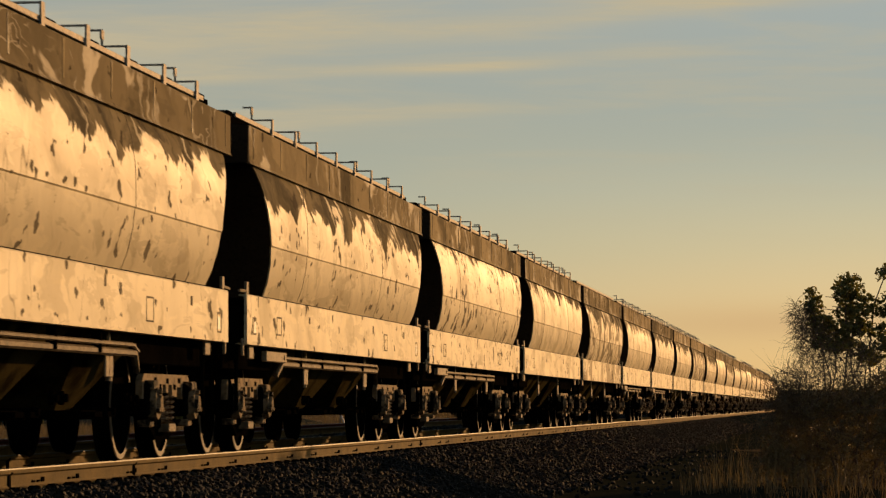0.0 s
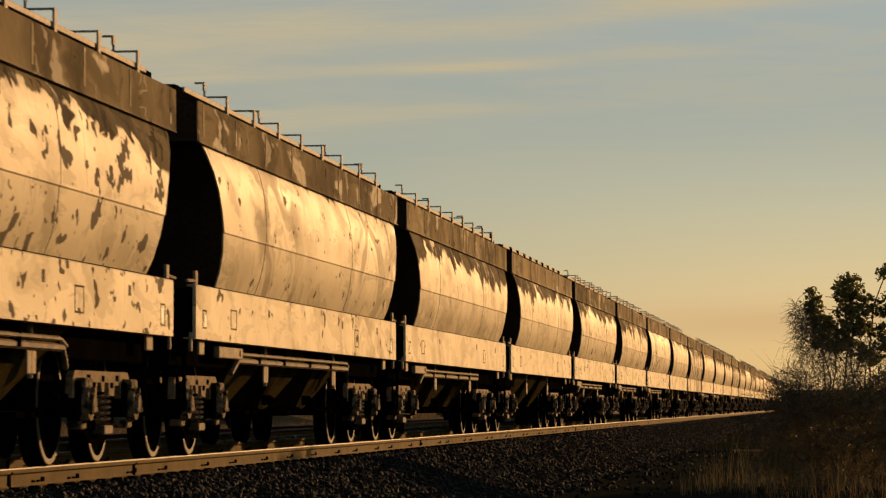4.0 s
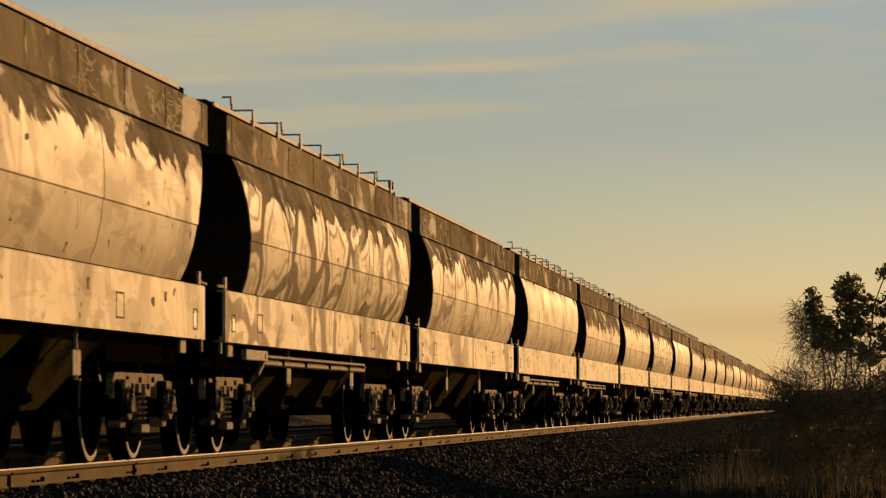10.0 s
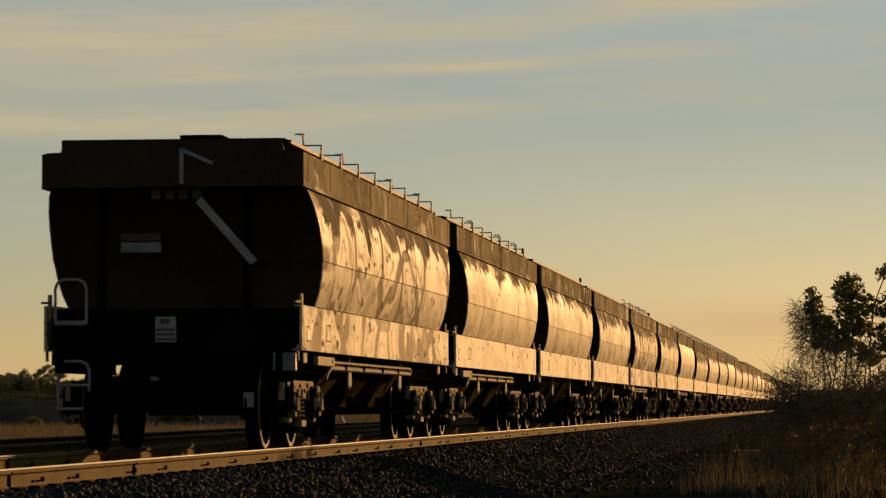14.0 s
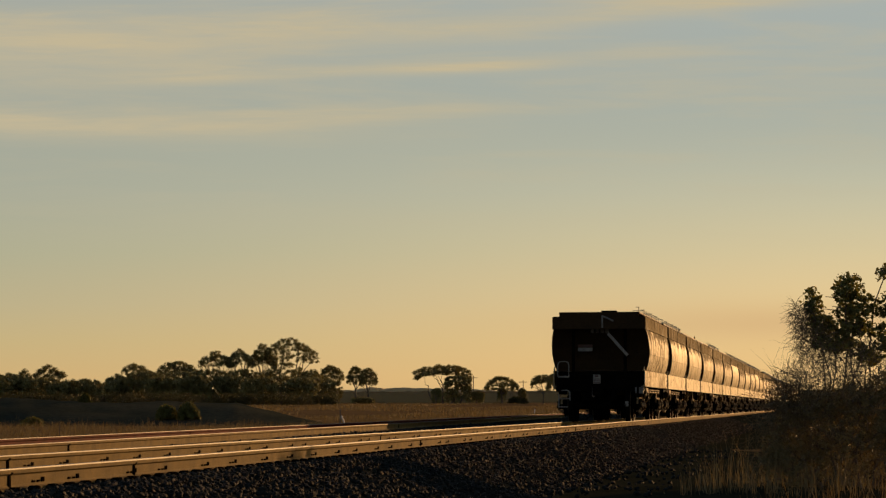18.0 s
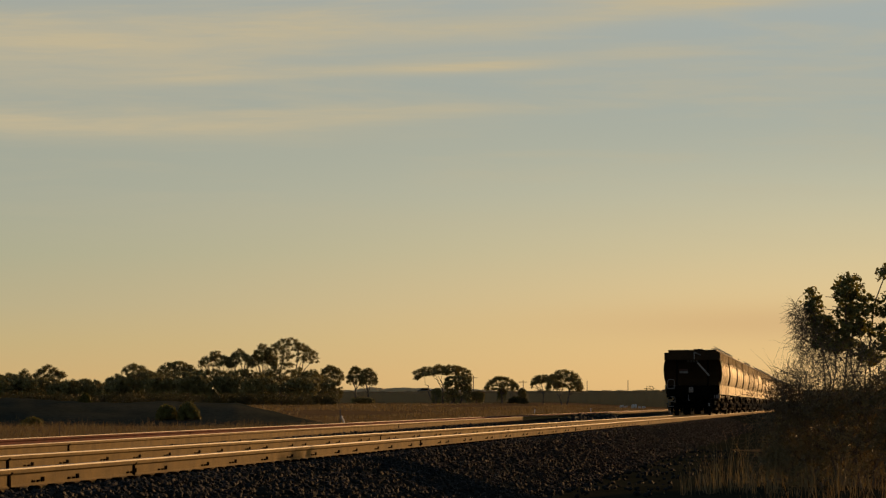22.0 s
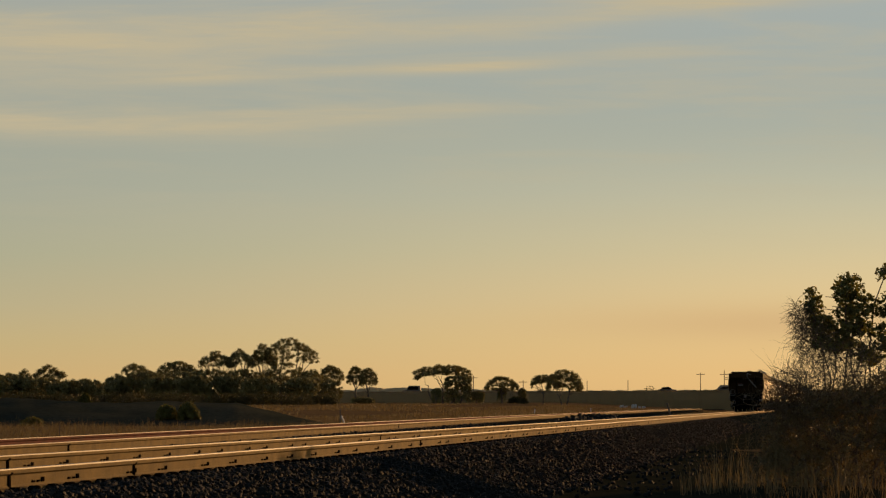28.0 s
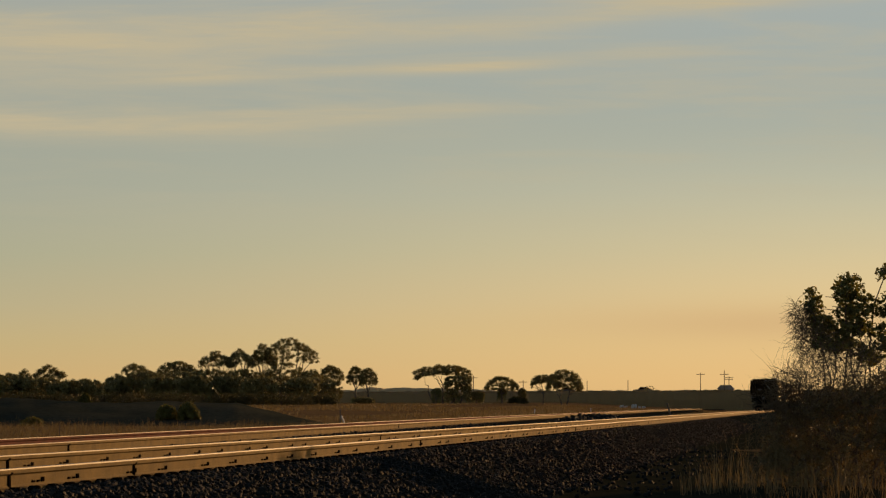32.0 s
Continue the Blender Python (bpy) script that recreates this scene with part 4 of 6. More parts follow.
def last_wagon_marks(wg):
    """What only the rear end of the train shows: stripe, placards, ladder frames, hose."""
    tagged(wg, "last grain hopper wagon, end's shade put into dark brown, with white diagonal stripe")
    y = -HALF - 0.045
    def plate(name, x0, x1, z0, z1, mat, label, yy=y, d=0.02):
        bm = bmesh.new()
        box(bm, x0, x1, yy - d, yy + d, z0, z1, 0.004)
        return part(name, bm, mat, wg, label)
    bm = bmesh.new()
    box(bm, -0.43, 0.43, -0.01, 0.01, -0.042, 0.042, 0.004, Matrix.Rotation(radians(48.5), 3, "Y"))
    bmesh.ops.translate(bm, vec=(0.54, -HALF + 0.075, 2.22), verts=bm.verts[:])
    part("diagonal_stripe", bm, M["dim_white"], wg, "white diagonal stripe")
    bm = bmesh.new()
    for px, pz in ((0.26, 2.50), (0.55, 2.22), (0.80, 1.95)):
        box(bm, px - 0.02, px + 0.02, -HALF + 0.09, -HALF + 0.9, pz - 0.06, pz - 0.02)
    part("stripe_bracket", bm, M["under"], wg)
    bm = bmesh.new()
    box(bm, -0.65, -0.23, -HALF + 0.60, -HALF + 0.64, 2.03, 2.14, 0.004)
    box(bm, -0.63, -0.25, -HALF + 0.62, -HALF + 0.90, 2.05, 2.12)
    part("number_board", bm, M["grey"], wg, "blank grey number board")
    bm = bmesh.new()
    box(bm, -0.65, -0.23, -HALF + 0.595, -HALF + 0.64, 2.15, 2.23, 0.004)
    box(bm, -0.63, -0.25, -HALF + 0.62, -HALF + 0.88, 2.16, 2.22)
    part("board_header", bm, M["red"], wg, "dark red header strip of the board")
    for q in range(4):
        bm = bmesh.new()
        box(bm, -0.25 + q * 0.14, -0.16 + q * 0.14, -HALF + 0.18, -HALF + 0.45, 2.56, 2.66)
        part("number_bar", bm, M["end_mark"], wg, "worn pale bar of unreadable lettering")
    plate("placard", -0.17, 0.04, 1.09, 1.35, M["dim_white"], "white and red warning placard", -HALF - 0.035)
    bm = bmesh.new()
    for q in range(3):
        box(bm, -0.16, 0.03, -HALF - 0.060, -HALF - 0.052, 1.11 + q * 0.05, 1.13 + q * 0.05)
    box(bm, -0.12, -0.02, -HALF - 0.060, -HALF - 0.052, 1.28, 1.33)
    part("placard_stripe", bm, M["red"], wg, "faded red stripes")
    for nm, x0, x1, z0, z1 in (("upper_handrail", -1.19, -0.87, 1.28, 1.73), ("lower_handrail", -1.16, -0.84, 0.40, 0.90)):
        bm = bmesh.new()
        pipe_run(bm, [(x0, y - 0.05, z0), (x0, y - 0.05, z1 - 0.09), (x0 + 0.025, y - 0.05, z1 - 0.03), (x0 + 0.08, y - 0.05, z1), (x1 - 0.08, y - 0.05, z1), (x1 - 0.025, y - 0.05, z1 - 0.03), (x1, y - 0.05, z1 - 0.09), (x1, y - 0.05, z0)], 0.016, 6)
        for z in ([z0, z0 + 0.02] if nm == "upper_handrail" else [z0 + 0.02, z0 + 0.26]):
            rod(bm, (x0, y - 0.05, z), (x1, y - 0.05, z), 0.015, 6)
        part(nm, bm, M["dim_white"], wg, "pale tubular handrail")
    for x0, x1, z0, z1 in ((-0.20, -0.12, 0.70, 1.0), (1.05, 1.28, 0.80, 0.98), (0.75, 0.85, 0.43, 0.58)):
        plate("end_fitting", x0, x1, z0, z1, M["grey"], "", y - 0.06, 0.04)
    bm = bmesh.new()
    pipe_run(bm, [(0.10, y, 2.70), (0.10, y, 3.04), (0.42, y, 2.90)], 0.026, 6)
    part("winding_handle", bm, M["grey"], wg)
    bm = bmesh.new()
    box(bm, 0.07, 0.51, -HALF + 0.02, -HALF + 0.5, 3.156, 3.20, 0.01)
    part("end_hatch_board", bm, M["under"], wg)


last_wagon_marks(train[0])
# ---------------------------------------------------------------- plants
def leaf_quads(rng, centres, radii, count, size, flat=0.6, up=0.0, plump=0.38):
    """Many small leaves scattered through ellipsoidal clumps, as one mesh's verts and faces."""
    centres, radii = np.asarray(centres, float), np.asarray(radii, float)
    vol = radii.prod(axis=1) ** (2 / 3)
    which = rng.choice(len(centres), size=count, p=vol / vol.sum())
    d = rng.normal(size=(count, 3))
    d /= np.linalg.norm(d, axis=1)[:, None]
    r = rng.random(count) ** 0.45
    c = centres[which] + d * radii[which] * r[:, None]
    a = rng.normal(size=(count, 3))
    a[:, 2] = a[:, 2] * flat - up
    a /= np.linalg.norm(a, axis=1)[:, None]
    b = np.cross(a, rng.normal(size=(count, 3)))
    b /= np.linalg.norm(b, axis=1)[:, None]
    s = size * (0.55 + 0.9 * rng.random(count))[:, None]
    tip, side = a * s, b * s * plump
    bend = np.cross(a, b) * s * 0.12
    v = np.stack([c - tip, c + side + bend, c + tip, c - side + bend], axis=1).reshape(-1, 3)
    i = np.arange(count) * 4
    f = np.concatenate([np.stack([i, i + 1, i + 2], 1), np.stack([i, i + 2, i + 3], 1)])
    return v, f


def limb(bm, pts, r0, r1, sides=6):
    """A tapered, bent limb along points."""
    n = len(pts) - 1
    for k, (a, b) in enumerate(zip(pts, pts[1:])):
        ra, rb = r0 + (r1 - r0) * k / n, r0 + (r1 - r0) * (k + 1) / n
        rod(bm, a, b, ra, sides, rb)
    return bm


def bent(rng, a, b, wob, n=4):
    a, b = np.array(a, float), np.array(b, float)
    pts = [a + (b - a) * k / n for k in range(n + 1)]
    for k in range(1, n):
        pts[k] = pts[k] + rng.normal(size=3) * wob
    return [tuple(p) for p in pts]


def tufted_rows(rng, rows, leaves, leaf, core):
    """A leafy mass: uneven solid hummocks with a skin of leaves. rows: centre, radii."""
    vs, fs = [], []
    n = 0
    ring = [(math.cos(a), math.sin(a)) for a in [2 * math.pi * i / 8 for i in range(8)]]
    for c, r in rows:
        for lift, wide in ((-1.0, 0.80), (-0.2, 0.88), (0.45, 0.72), (0.80, 0.40)):
            vs += [(c[0] + r[0] * core * wide * p * (0.9 + 0.2 * rng.random()), c[1] + r[1] * core * wide * q, c[2] + r[2] * core * (lift + 0.08 * rng.normal())) for p, q in ring]
        for k in range(3):
            fs += [(n + k * 8 + i, n + k * 8 + (i + 1) % 8, n + k * 8 + 8 + (i + 1) % 8, n + k * 8 + 8 + i) for i in range(8)]
        fs.append(tuple(n + 24 + i for i in range(8)))
        n += 32
    centres, radii = [c for c, r in rows], [r for c, r in rows]
    v, f = leaf_quads(rng, centres, radii, leaves, leaf, 0.8)
    return vs + [tuple(p) for p in v], fs + [tuple(q + n for q in t) for t in f]


def gum_tree(at, height, width, low, style, trunks, seed):
    """A tree with forking limbs and a crown of separate leafy clumps that begins at the height low.
    mass: leafy to the ground; dome: a full rounded head; umbrella: a thin arching roof; open: scattered heads."""
    rng = np.random.default_rng(seed)
    label = {"mass": "dense dark tree with foliage down to the ground", "dome": "dark eucalyptus tree with a full rounded crown",
             "umbrella": "dark eucalyptus tree with a thin umbrella crown over bare limbs", "open": "tall dark eucalyptus tree with an open layered crown"}[style]
    tree = thing("gum_tree", label, "tree", "trees across the field", at)
    stems = [bmesh.new() for k in range(trunks)]
    centres, radii, ends = [], [], []
    base_r = 0.020 * height + 0.04
    fork = max(0.5, low * 0.62) if style != "mass" else height * 0.25
    for k in range(trunks):
        off = (k - (trunks - 1) / 2) * width * (0.24 if style != "mass" else 0.3)
        a = (off * 0.5, rng.normal() * 0.2, -0.3)
        top = (off, rng.normal() * 0.3, fork * (0.85 + 0.3 * rng.random()))
        limb(stems[k], bent(rng, a, top, 0.012 * height), base_r * (1.7 if style == "dome" and trunks == 1 else 1.0), base_r * 0.7, 7)
        ends.append(top)
    size = min(0.50, 0.065 * width + 0.08)
    n = int({"mass": 20.0, "dome": 15.0, "umbrella": 13.0, "open": 9.5}[style] * max(4.0, width * (height - low) / (size * size * 6)))
    for k in range(min(n, 330)):
        u = rng.random() * 1.9 - 0.95
        arch = math.sqrt(max(0.0, 1 - u * u))
        span = height - low
        if style == "mass":
            z = 0.2 + (height * (0.70 + 0.30 * arch ** 0.7) - size * 0.55 - 0.2) * rng.random() ** 0.6
        elif style == "dome":
            z = low + span * (0.06 + 0.94 * arch * rng.random() ** 0.72) - size * 0.45
        elif style == "umbrella":
            z = low + span * (0.50 * rng.random() + 0.50 * arch ** 1.1) - size * 0.4
        else:
            z = low + span * (0.15 + 0.85 * (1 - 0.75 * abs(u) ** 1.3) * rng.random() ** 0.7) - size * 0.4
        x, y = u * (width / 2 - size * 0.55), rng.normal() * width * 0.16
        r = size * (0.45 + 0.75 * rng.random())
        centres.append((x, y, z))
        radii.append((r, r, r * (0.85 if style == "mass" else 0.74)))
        if k % max(1, min(n, 330) // (6 if style in ("mass", "dome") else 8)) == 0:
            e = min(ends, key=lambda q: abs(q[0] - x * 0.6))
            limb(stems[ends.index(e)], bent(rng, e, (x, y, z), 0.018 * width), base_r * 0.42, base_r * 0.10, 5)
    for bm in stems:
        part("trunk", bm, M["bark"], tree, "grey-brown trunk and limbs")
    area = sum(a * c for a, b, c in radii) * 3.1
    v, f = tufted_rows(rng, list(zip(centres, radii)), int(area * (150 if style == "mass" else 210)), 0.08, 0.55 if style == "mass" else 0.36)
    crown = new("crown", mesh_of("crown", v, f, M["leaf"]))
    crown.parent = tree
    return tree


def hedge_bush(at, height, width, seed, label, mat="leaf", leaves=1500, leaf=0.24, group="undergrowth across the field", name="shrub"):
    rng = np.random.default_rng(seed)
    ob = thing(name, label, "shrub", group, at)
    bm = bmesh.new()
    centres, radii = [], []
    n = max(4, int(width / height * 4))
    for k in range(n):
        x = (k + 0.5) / n * width - width / 2 + rng.normal() * 0.1 * height
        top = height * (0.62 + 0.38 * rng.random()) * (1 - 0.35 * abs(2 * x / width) ** 3)
        y = rng.normal() * 0.2 * height
        centres += [(x, y, top * 0.62), (x + rng.normal() * 0.2, y, top * 0.25)]
        radii += [(height * 0.36, height * 0.36, top * 0.38), (height * 0.40, height * 0.40, top * 0.28)]
        limb(bm, bent(rng, (x, y, -0.2), (x + rng.normal() * 0.2, y, top * 0.7), 0.06 * height), 0.03 * height, 0.01 * height, 5)
    part("woody_frame", bm, M["bark"], ob)
    v, f = leaf_quads(rng, centres, radii, leaves, leaf, 0.8, 0.0)
    crown = new("foliage", mesh_of("foliage", v, f, M[mat]))
    crown.parent = ob
    return ob


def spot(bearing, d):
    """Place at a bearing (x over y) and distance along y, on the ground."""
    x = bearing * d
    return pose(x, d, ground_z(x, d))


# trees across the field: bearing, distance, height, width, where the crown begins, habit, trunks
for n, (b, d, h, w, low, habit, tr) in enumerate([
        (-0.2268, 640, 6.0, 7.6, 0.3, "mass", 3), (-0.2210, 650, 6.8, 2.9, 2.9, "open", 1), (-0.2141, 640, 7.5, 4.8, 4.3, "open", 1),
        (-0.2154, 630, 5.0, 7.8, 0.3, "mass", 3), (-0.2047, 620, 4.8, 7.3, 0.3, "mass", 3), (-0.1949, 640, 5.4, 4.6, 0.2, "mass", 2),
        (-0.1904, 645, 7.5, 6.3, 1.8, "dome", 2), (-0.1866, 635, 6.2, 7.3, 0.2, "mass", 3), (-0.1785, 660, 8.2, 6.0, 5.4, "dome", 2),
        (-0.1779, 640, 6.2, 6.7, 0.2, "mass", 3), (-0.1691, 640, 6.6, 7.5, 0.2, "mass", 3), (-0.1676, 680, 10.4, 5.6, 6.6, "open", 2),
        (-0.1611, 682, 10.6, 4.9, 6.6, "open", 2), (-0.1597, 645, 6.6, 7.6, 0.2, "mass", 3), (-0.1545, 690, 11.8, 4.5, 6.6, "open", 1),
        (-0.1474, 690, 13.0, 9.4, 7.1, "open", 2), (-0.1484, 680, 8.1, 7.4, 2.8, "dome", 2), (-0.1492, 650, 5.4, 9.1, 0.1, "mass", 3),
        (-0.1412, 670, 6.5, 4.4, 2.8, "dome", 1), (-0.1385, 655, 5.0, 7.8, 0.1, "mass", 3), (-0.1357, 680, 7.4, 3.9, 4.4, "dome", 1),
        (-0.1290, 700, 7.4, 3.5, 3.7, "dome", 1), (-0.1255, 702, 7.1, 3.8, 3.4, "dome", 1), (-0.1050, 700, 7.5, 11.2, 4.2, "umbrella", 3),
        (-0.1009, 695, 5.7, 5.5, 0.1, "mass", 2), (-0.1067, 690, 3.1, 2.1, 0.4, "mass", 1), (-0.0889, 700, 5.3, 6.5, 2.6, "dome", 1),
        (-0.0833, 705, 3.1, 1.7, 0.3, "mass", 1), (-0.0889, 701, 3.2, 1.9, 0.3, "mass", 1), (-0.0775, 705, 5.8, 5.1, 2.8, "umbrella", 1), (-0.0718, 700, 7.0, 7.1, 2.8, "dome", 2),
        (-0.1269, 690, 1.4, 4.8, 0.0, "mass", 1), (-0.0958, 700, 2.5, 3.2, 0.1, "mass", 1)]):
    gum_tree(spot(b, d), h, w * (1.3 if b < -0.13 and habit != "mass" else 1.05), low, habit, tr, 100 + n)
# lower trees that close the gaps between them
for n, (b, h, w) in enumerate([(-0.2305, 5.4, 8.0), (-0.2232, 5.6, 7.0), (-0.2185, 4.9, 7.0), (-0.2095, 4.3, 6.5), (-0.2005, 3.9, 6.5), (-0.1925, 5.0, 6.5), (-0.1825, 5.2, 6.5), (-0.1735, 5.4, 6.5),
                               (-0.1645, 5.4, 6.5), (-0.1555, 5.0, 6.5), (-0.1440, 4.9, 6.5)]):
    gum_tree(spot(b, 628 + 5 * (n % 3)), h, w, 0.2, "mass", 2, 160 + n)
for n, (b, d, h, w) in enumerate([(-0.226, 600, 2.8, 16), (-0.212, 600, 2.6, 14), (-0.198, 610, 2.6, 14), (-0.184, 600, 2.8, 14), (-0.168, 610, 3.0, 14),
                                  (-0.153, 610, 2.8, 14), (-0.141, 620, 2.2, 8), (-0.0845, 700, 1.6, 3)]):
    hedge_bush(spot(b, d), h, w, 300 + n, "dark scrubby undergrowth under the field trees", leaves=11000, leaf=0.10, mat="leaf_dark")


def leafy_strip(rng, name, label, mat, y_at, x0, x1, step, top, base, depth, leaves, leaf):
    """A long hedge or wood: a rounded strip with an uneven top and a ragged skin of leaves."""
    verts, faces = [], []
    n = int((x1 - x0) / step)
    crest = []
    for i in range(n + 1):
        x = x0 + step * i
        h, y = top(x), y_at + rng.normal() * depth * 0.06
        crest.append((x, y, h))
        for dy, w in ((-1.0, 0.0), (-0.95, 0.55), (-0.72, 0.88), (-0.3, 1.0), (0.4, 0.98), (1.0, 0.0)):
            verts.append((x, y + dy * depth, base + (h - base) * w * (1 + 0.02 * rng.normal())))
    for i in range(n):
        for k in range(5):
            a = i * 6 + k
            faces.append((a, a + 6, a + 7, a + 1))
    m = len(verts)
    v, f = leaf_quads(rng, [(x, y - depth * 0.4, h - leaf * 1.4) for x, y, h in crest], [(step, depth * 0.7, leaf * 1.8)] * (n + 1), leaves, leaf, 0.8)
    verts += [tuple(p) for p in v]
    faces += [tuple(q + m for q in t) for t in f]
    setting(name, mesh_of(name, verts, faces, mat), label, "stuff")


def far_woods():
    """Far line of woods and the long low hedge before them, haze in their colours."""
    rng = np.random.default_rng(8)
    def wood_top(x):
        b = x / 1500
        rise = max(0.0, 1 - abs(b + 0.116) / 0.026) ** 0.5 * 2.6
        return 6.9 + rise * (0.6 + 0.9 * noise.noise((x * 0.12, 0.0, 1.0))) + 0.35 * noise.noise((x * 0.25, 3.0, 0.0))
    leafy_strip(rng, "far_woods", "line of distant woods, haze put into their pale leaf colour", M["leaf_far"], 1500, -460, 180, 1.6, wood_top, -1.0, 6.0, 9000, 0.30)
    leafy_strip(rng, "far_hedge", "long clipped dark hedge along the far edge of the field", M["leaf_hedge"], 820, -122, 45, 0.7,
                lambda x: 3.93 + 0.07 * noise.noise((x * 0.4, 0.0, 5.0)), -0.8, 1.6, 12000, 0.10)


far_woods()


def bank_z(x, y):
    """Height of the bare earth bank's surface."""
    w, u = (y - 205) / 60, (x / y + 0.262) / 0.128
    taper = min(1.0, max(0.0, 1 - u) / 0.22) * min(1.0, u / 0.03 + 0.4)
    h = 1.62 * math.sin(math.pi * min(1.0, max(0.0, w) * 1.2) ** 0.8) ** 0.9 if 0 < w < 0.833 else 0.0
    return ground_z(x, y) - 0.12 + max(h, 0.0) * taper * (0.88 + 0.30 * noise.noise((x * 0.14, y * 0.1, 3.0)) + 0.07 * noise.noise((x * 0.7, y * 0.4, 5.0)))


def make_bank():
    """Low bare earth bank beyond the siding."""
    nx, ny = 110, 30
    verts, faces = [], []
    for j in range(ny + 1):
        for i in range(nx + 1):
            y = 205 + 60 * j / ny
            x = (-0.262 + 0.128 * i / nx) * y
            verts.append((x, y, bank_z(x, y)))
    for j in range(ny):
        for i in range(nx):
            a = j * (nx + 1) + i
            faces.append((a, a + 1, a + nx + 2, a + nx + 1))
    setting("earth_bank", mesh_of("earth_bank", verts, faces, M["bank"], True), "low bank of dark bare soil beyond the siding")


make_bank()
# low bushes on the earth bank
def round_bush(at, height, width, seed):
    """A low rounded bush, leafy to the ground."""
    rng = np.random.default_rng(seed)
    ob = thing("bush", "low rounded olive bush on the earth bank", "bush", "bushes on the bank", at)
    bm = bmesh.new()
    rows = []
    for k in range(46):
        d = rng.normal(size=3)
        d /= np.linalg.norm(d)
        d[2] = abs(d[2])
        r = width * (0.10 + 0.07 * rng.random())
        c = (d[0] * (width / 2 - r) * 0.95, d[1] * (width / 2 - r) * 0.95, max(r * 0.4, d[2] * (height - r) * (0.85 + 0.25 * rng.random())))
        rows.append((c, (r, r, r * 0.9)))
        if k % 9 == 0:
            limb(bm, bent(rng, (c[0] * 0.2, c[1] * 0.2, -0.1), c, 0.03 * height), 0.02 * height, 0.008 * height, 5)
    part("stem", bm, M["bark"], ob)
    rows.append(((0, 0, height * 0.38), (width * 0.42, width * 0.42, height * 0.42)))
    v, f = tufted_rows(rng, rows, 5200, 0.045, 0.7)
    crown = new("foliage", mesh_of("foliage", v, f, M["bank_leaf"]))
    crown.parent = ob


for b, d, h, w, n in ((-0.1813, 208.2, 1.02, 1.50, 331), (-0.1752, 208.0, 1.10, 1.62, 332), (-0.2190, 203.0, 0.62, 1.7, 333), (-0.2040, 222.0, 0.6, 0.9, 334)):
    round_bush(pose(b * d, d, max(bank_z(b * d, d), ground_z(b * d, d)) - 0.03), h, w, n)


# ---------------------------------------------------------------- grass
def grass_mesh(rng, xs, ys, zs, heights, width, lean=0.35):
    """Bent blades, three segments each."""
    n = len(xs)
    ang = rng.random(n) * 2 * math.pi
    tilt = rng.random(n) * lean
    side = np.stack([np.cos(ang), np.sin(ang), np.zeros(n)], 1)
    out = np.stack([-np.sin(ang), np.cos(ang), np.zeros(n)], 1)
    base = np.stack([xs, ys, zs], 1)
    rows = []
    for k, wd in ((0.0, 1.0), (0.5, 0.75), (1.0, 0.0)):
        c = base + out * (tilt * heights * k * k)[:, None] + np.array([0, 0, 1.0]) * (heights * k * (1 - 0.25 * tilt * k))[:, None]
        rows.append((c - side * width * wd / 2, c + side * width * wd / 2))
    v = np.stack([rows[0][0], rows[0][1], rows[1][1], rows[1][0], rows[2][0]], 1).reshape(-1, 3)
    i = np.arange(n) * 5
    f = [tuple(q) for q in np.stack([i, i + 1, i + 2, i + 3], 1)] + [tuple(q) for q in np.stack([i + 3, i + 2, i + 4], 1)]
    return v, f


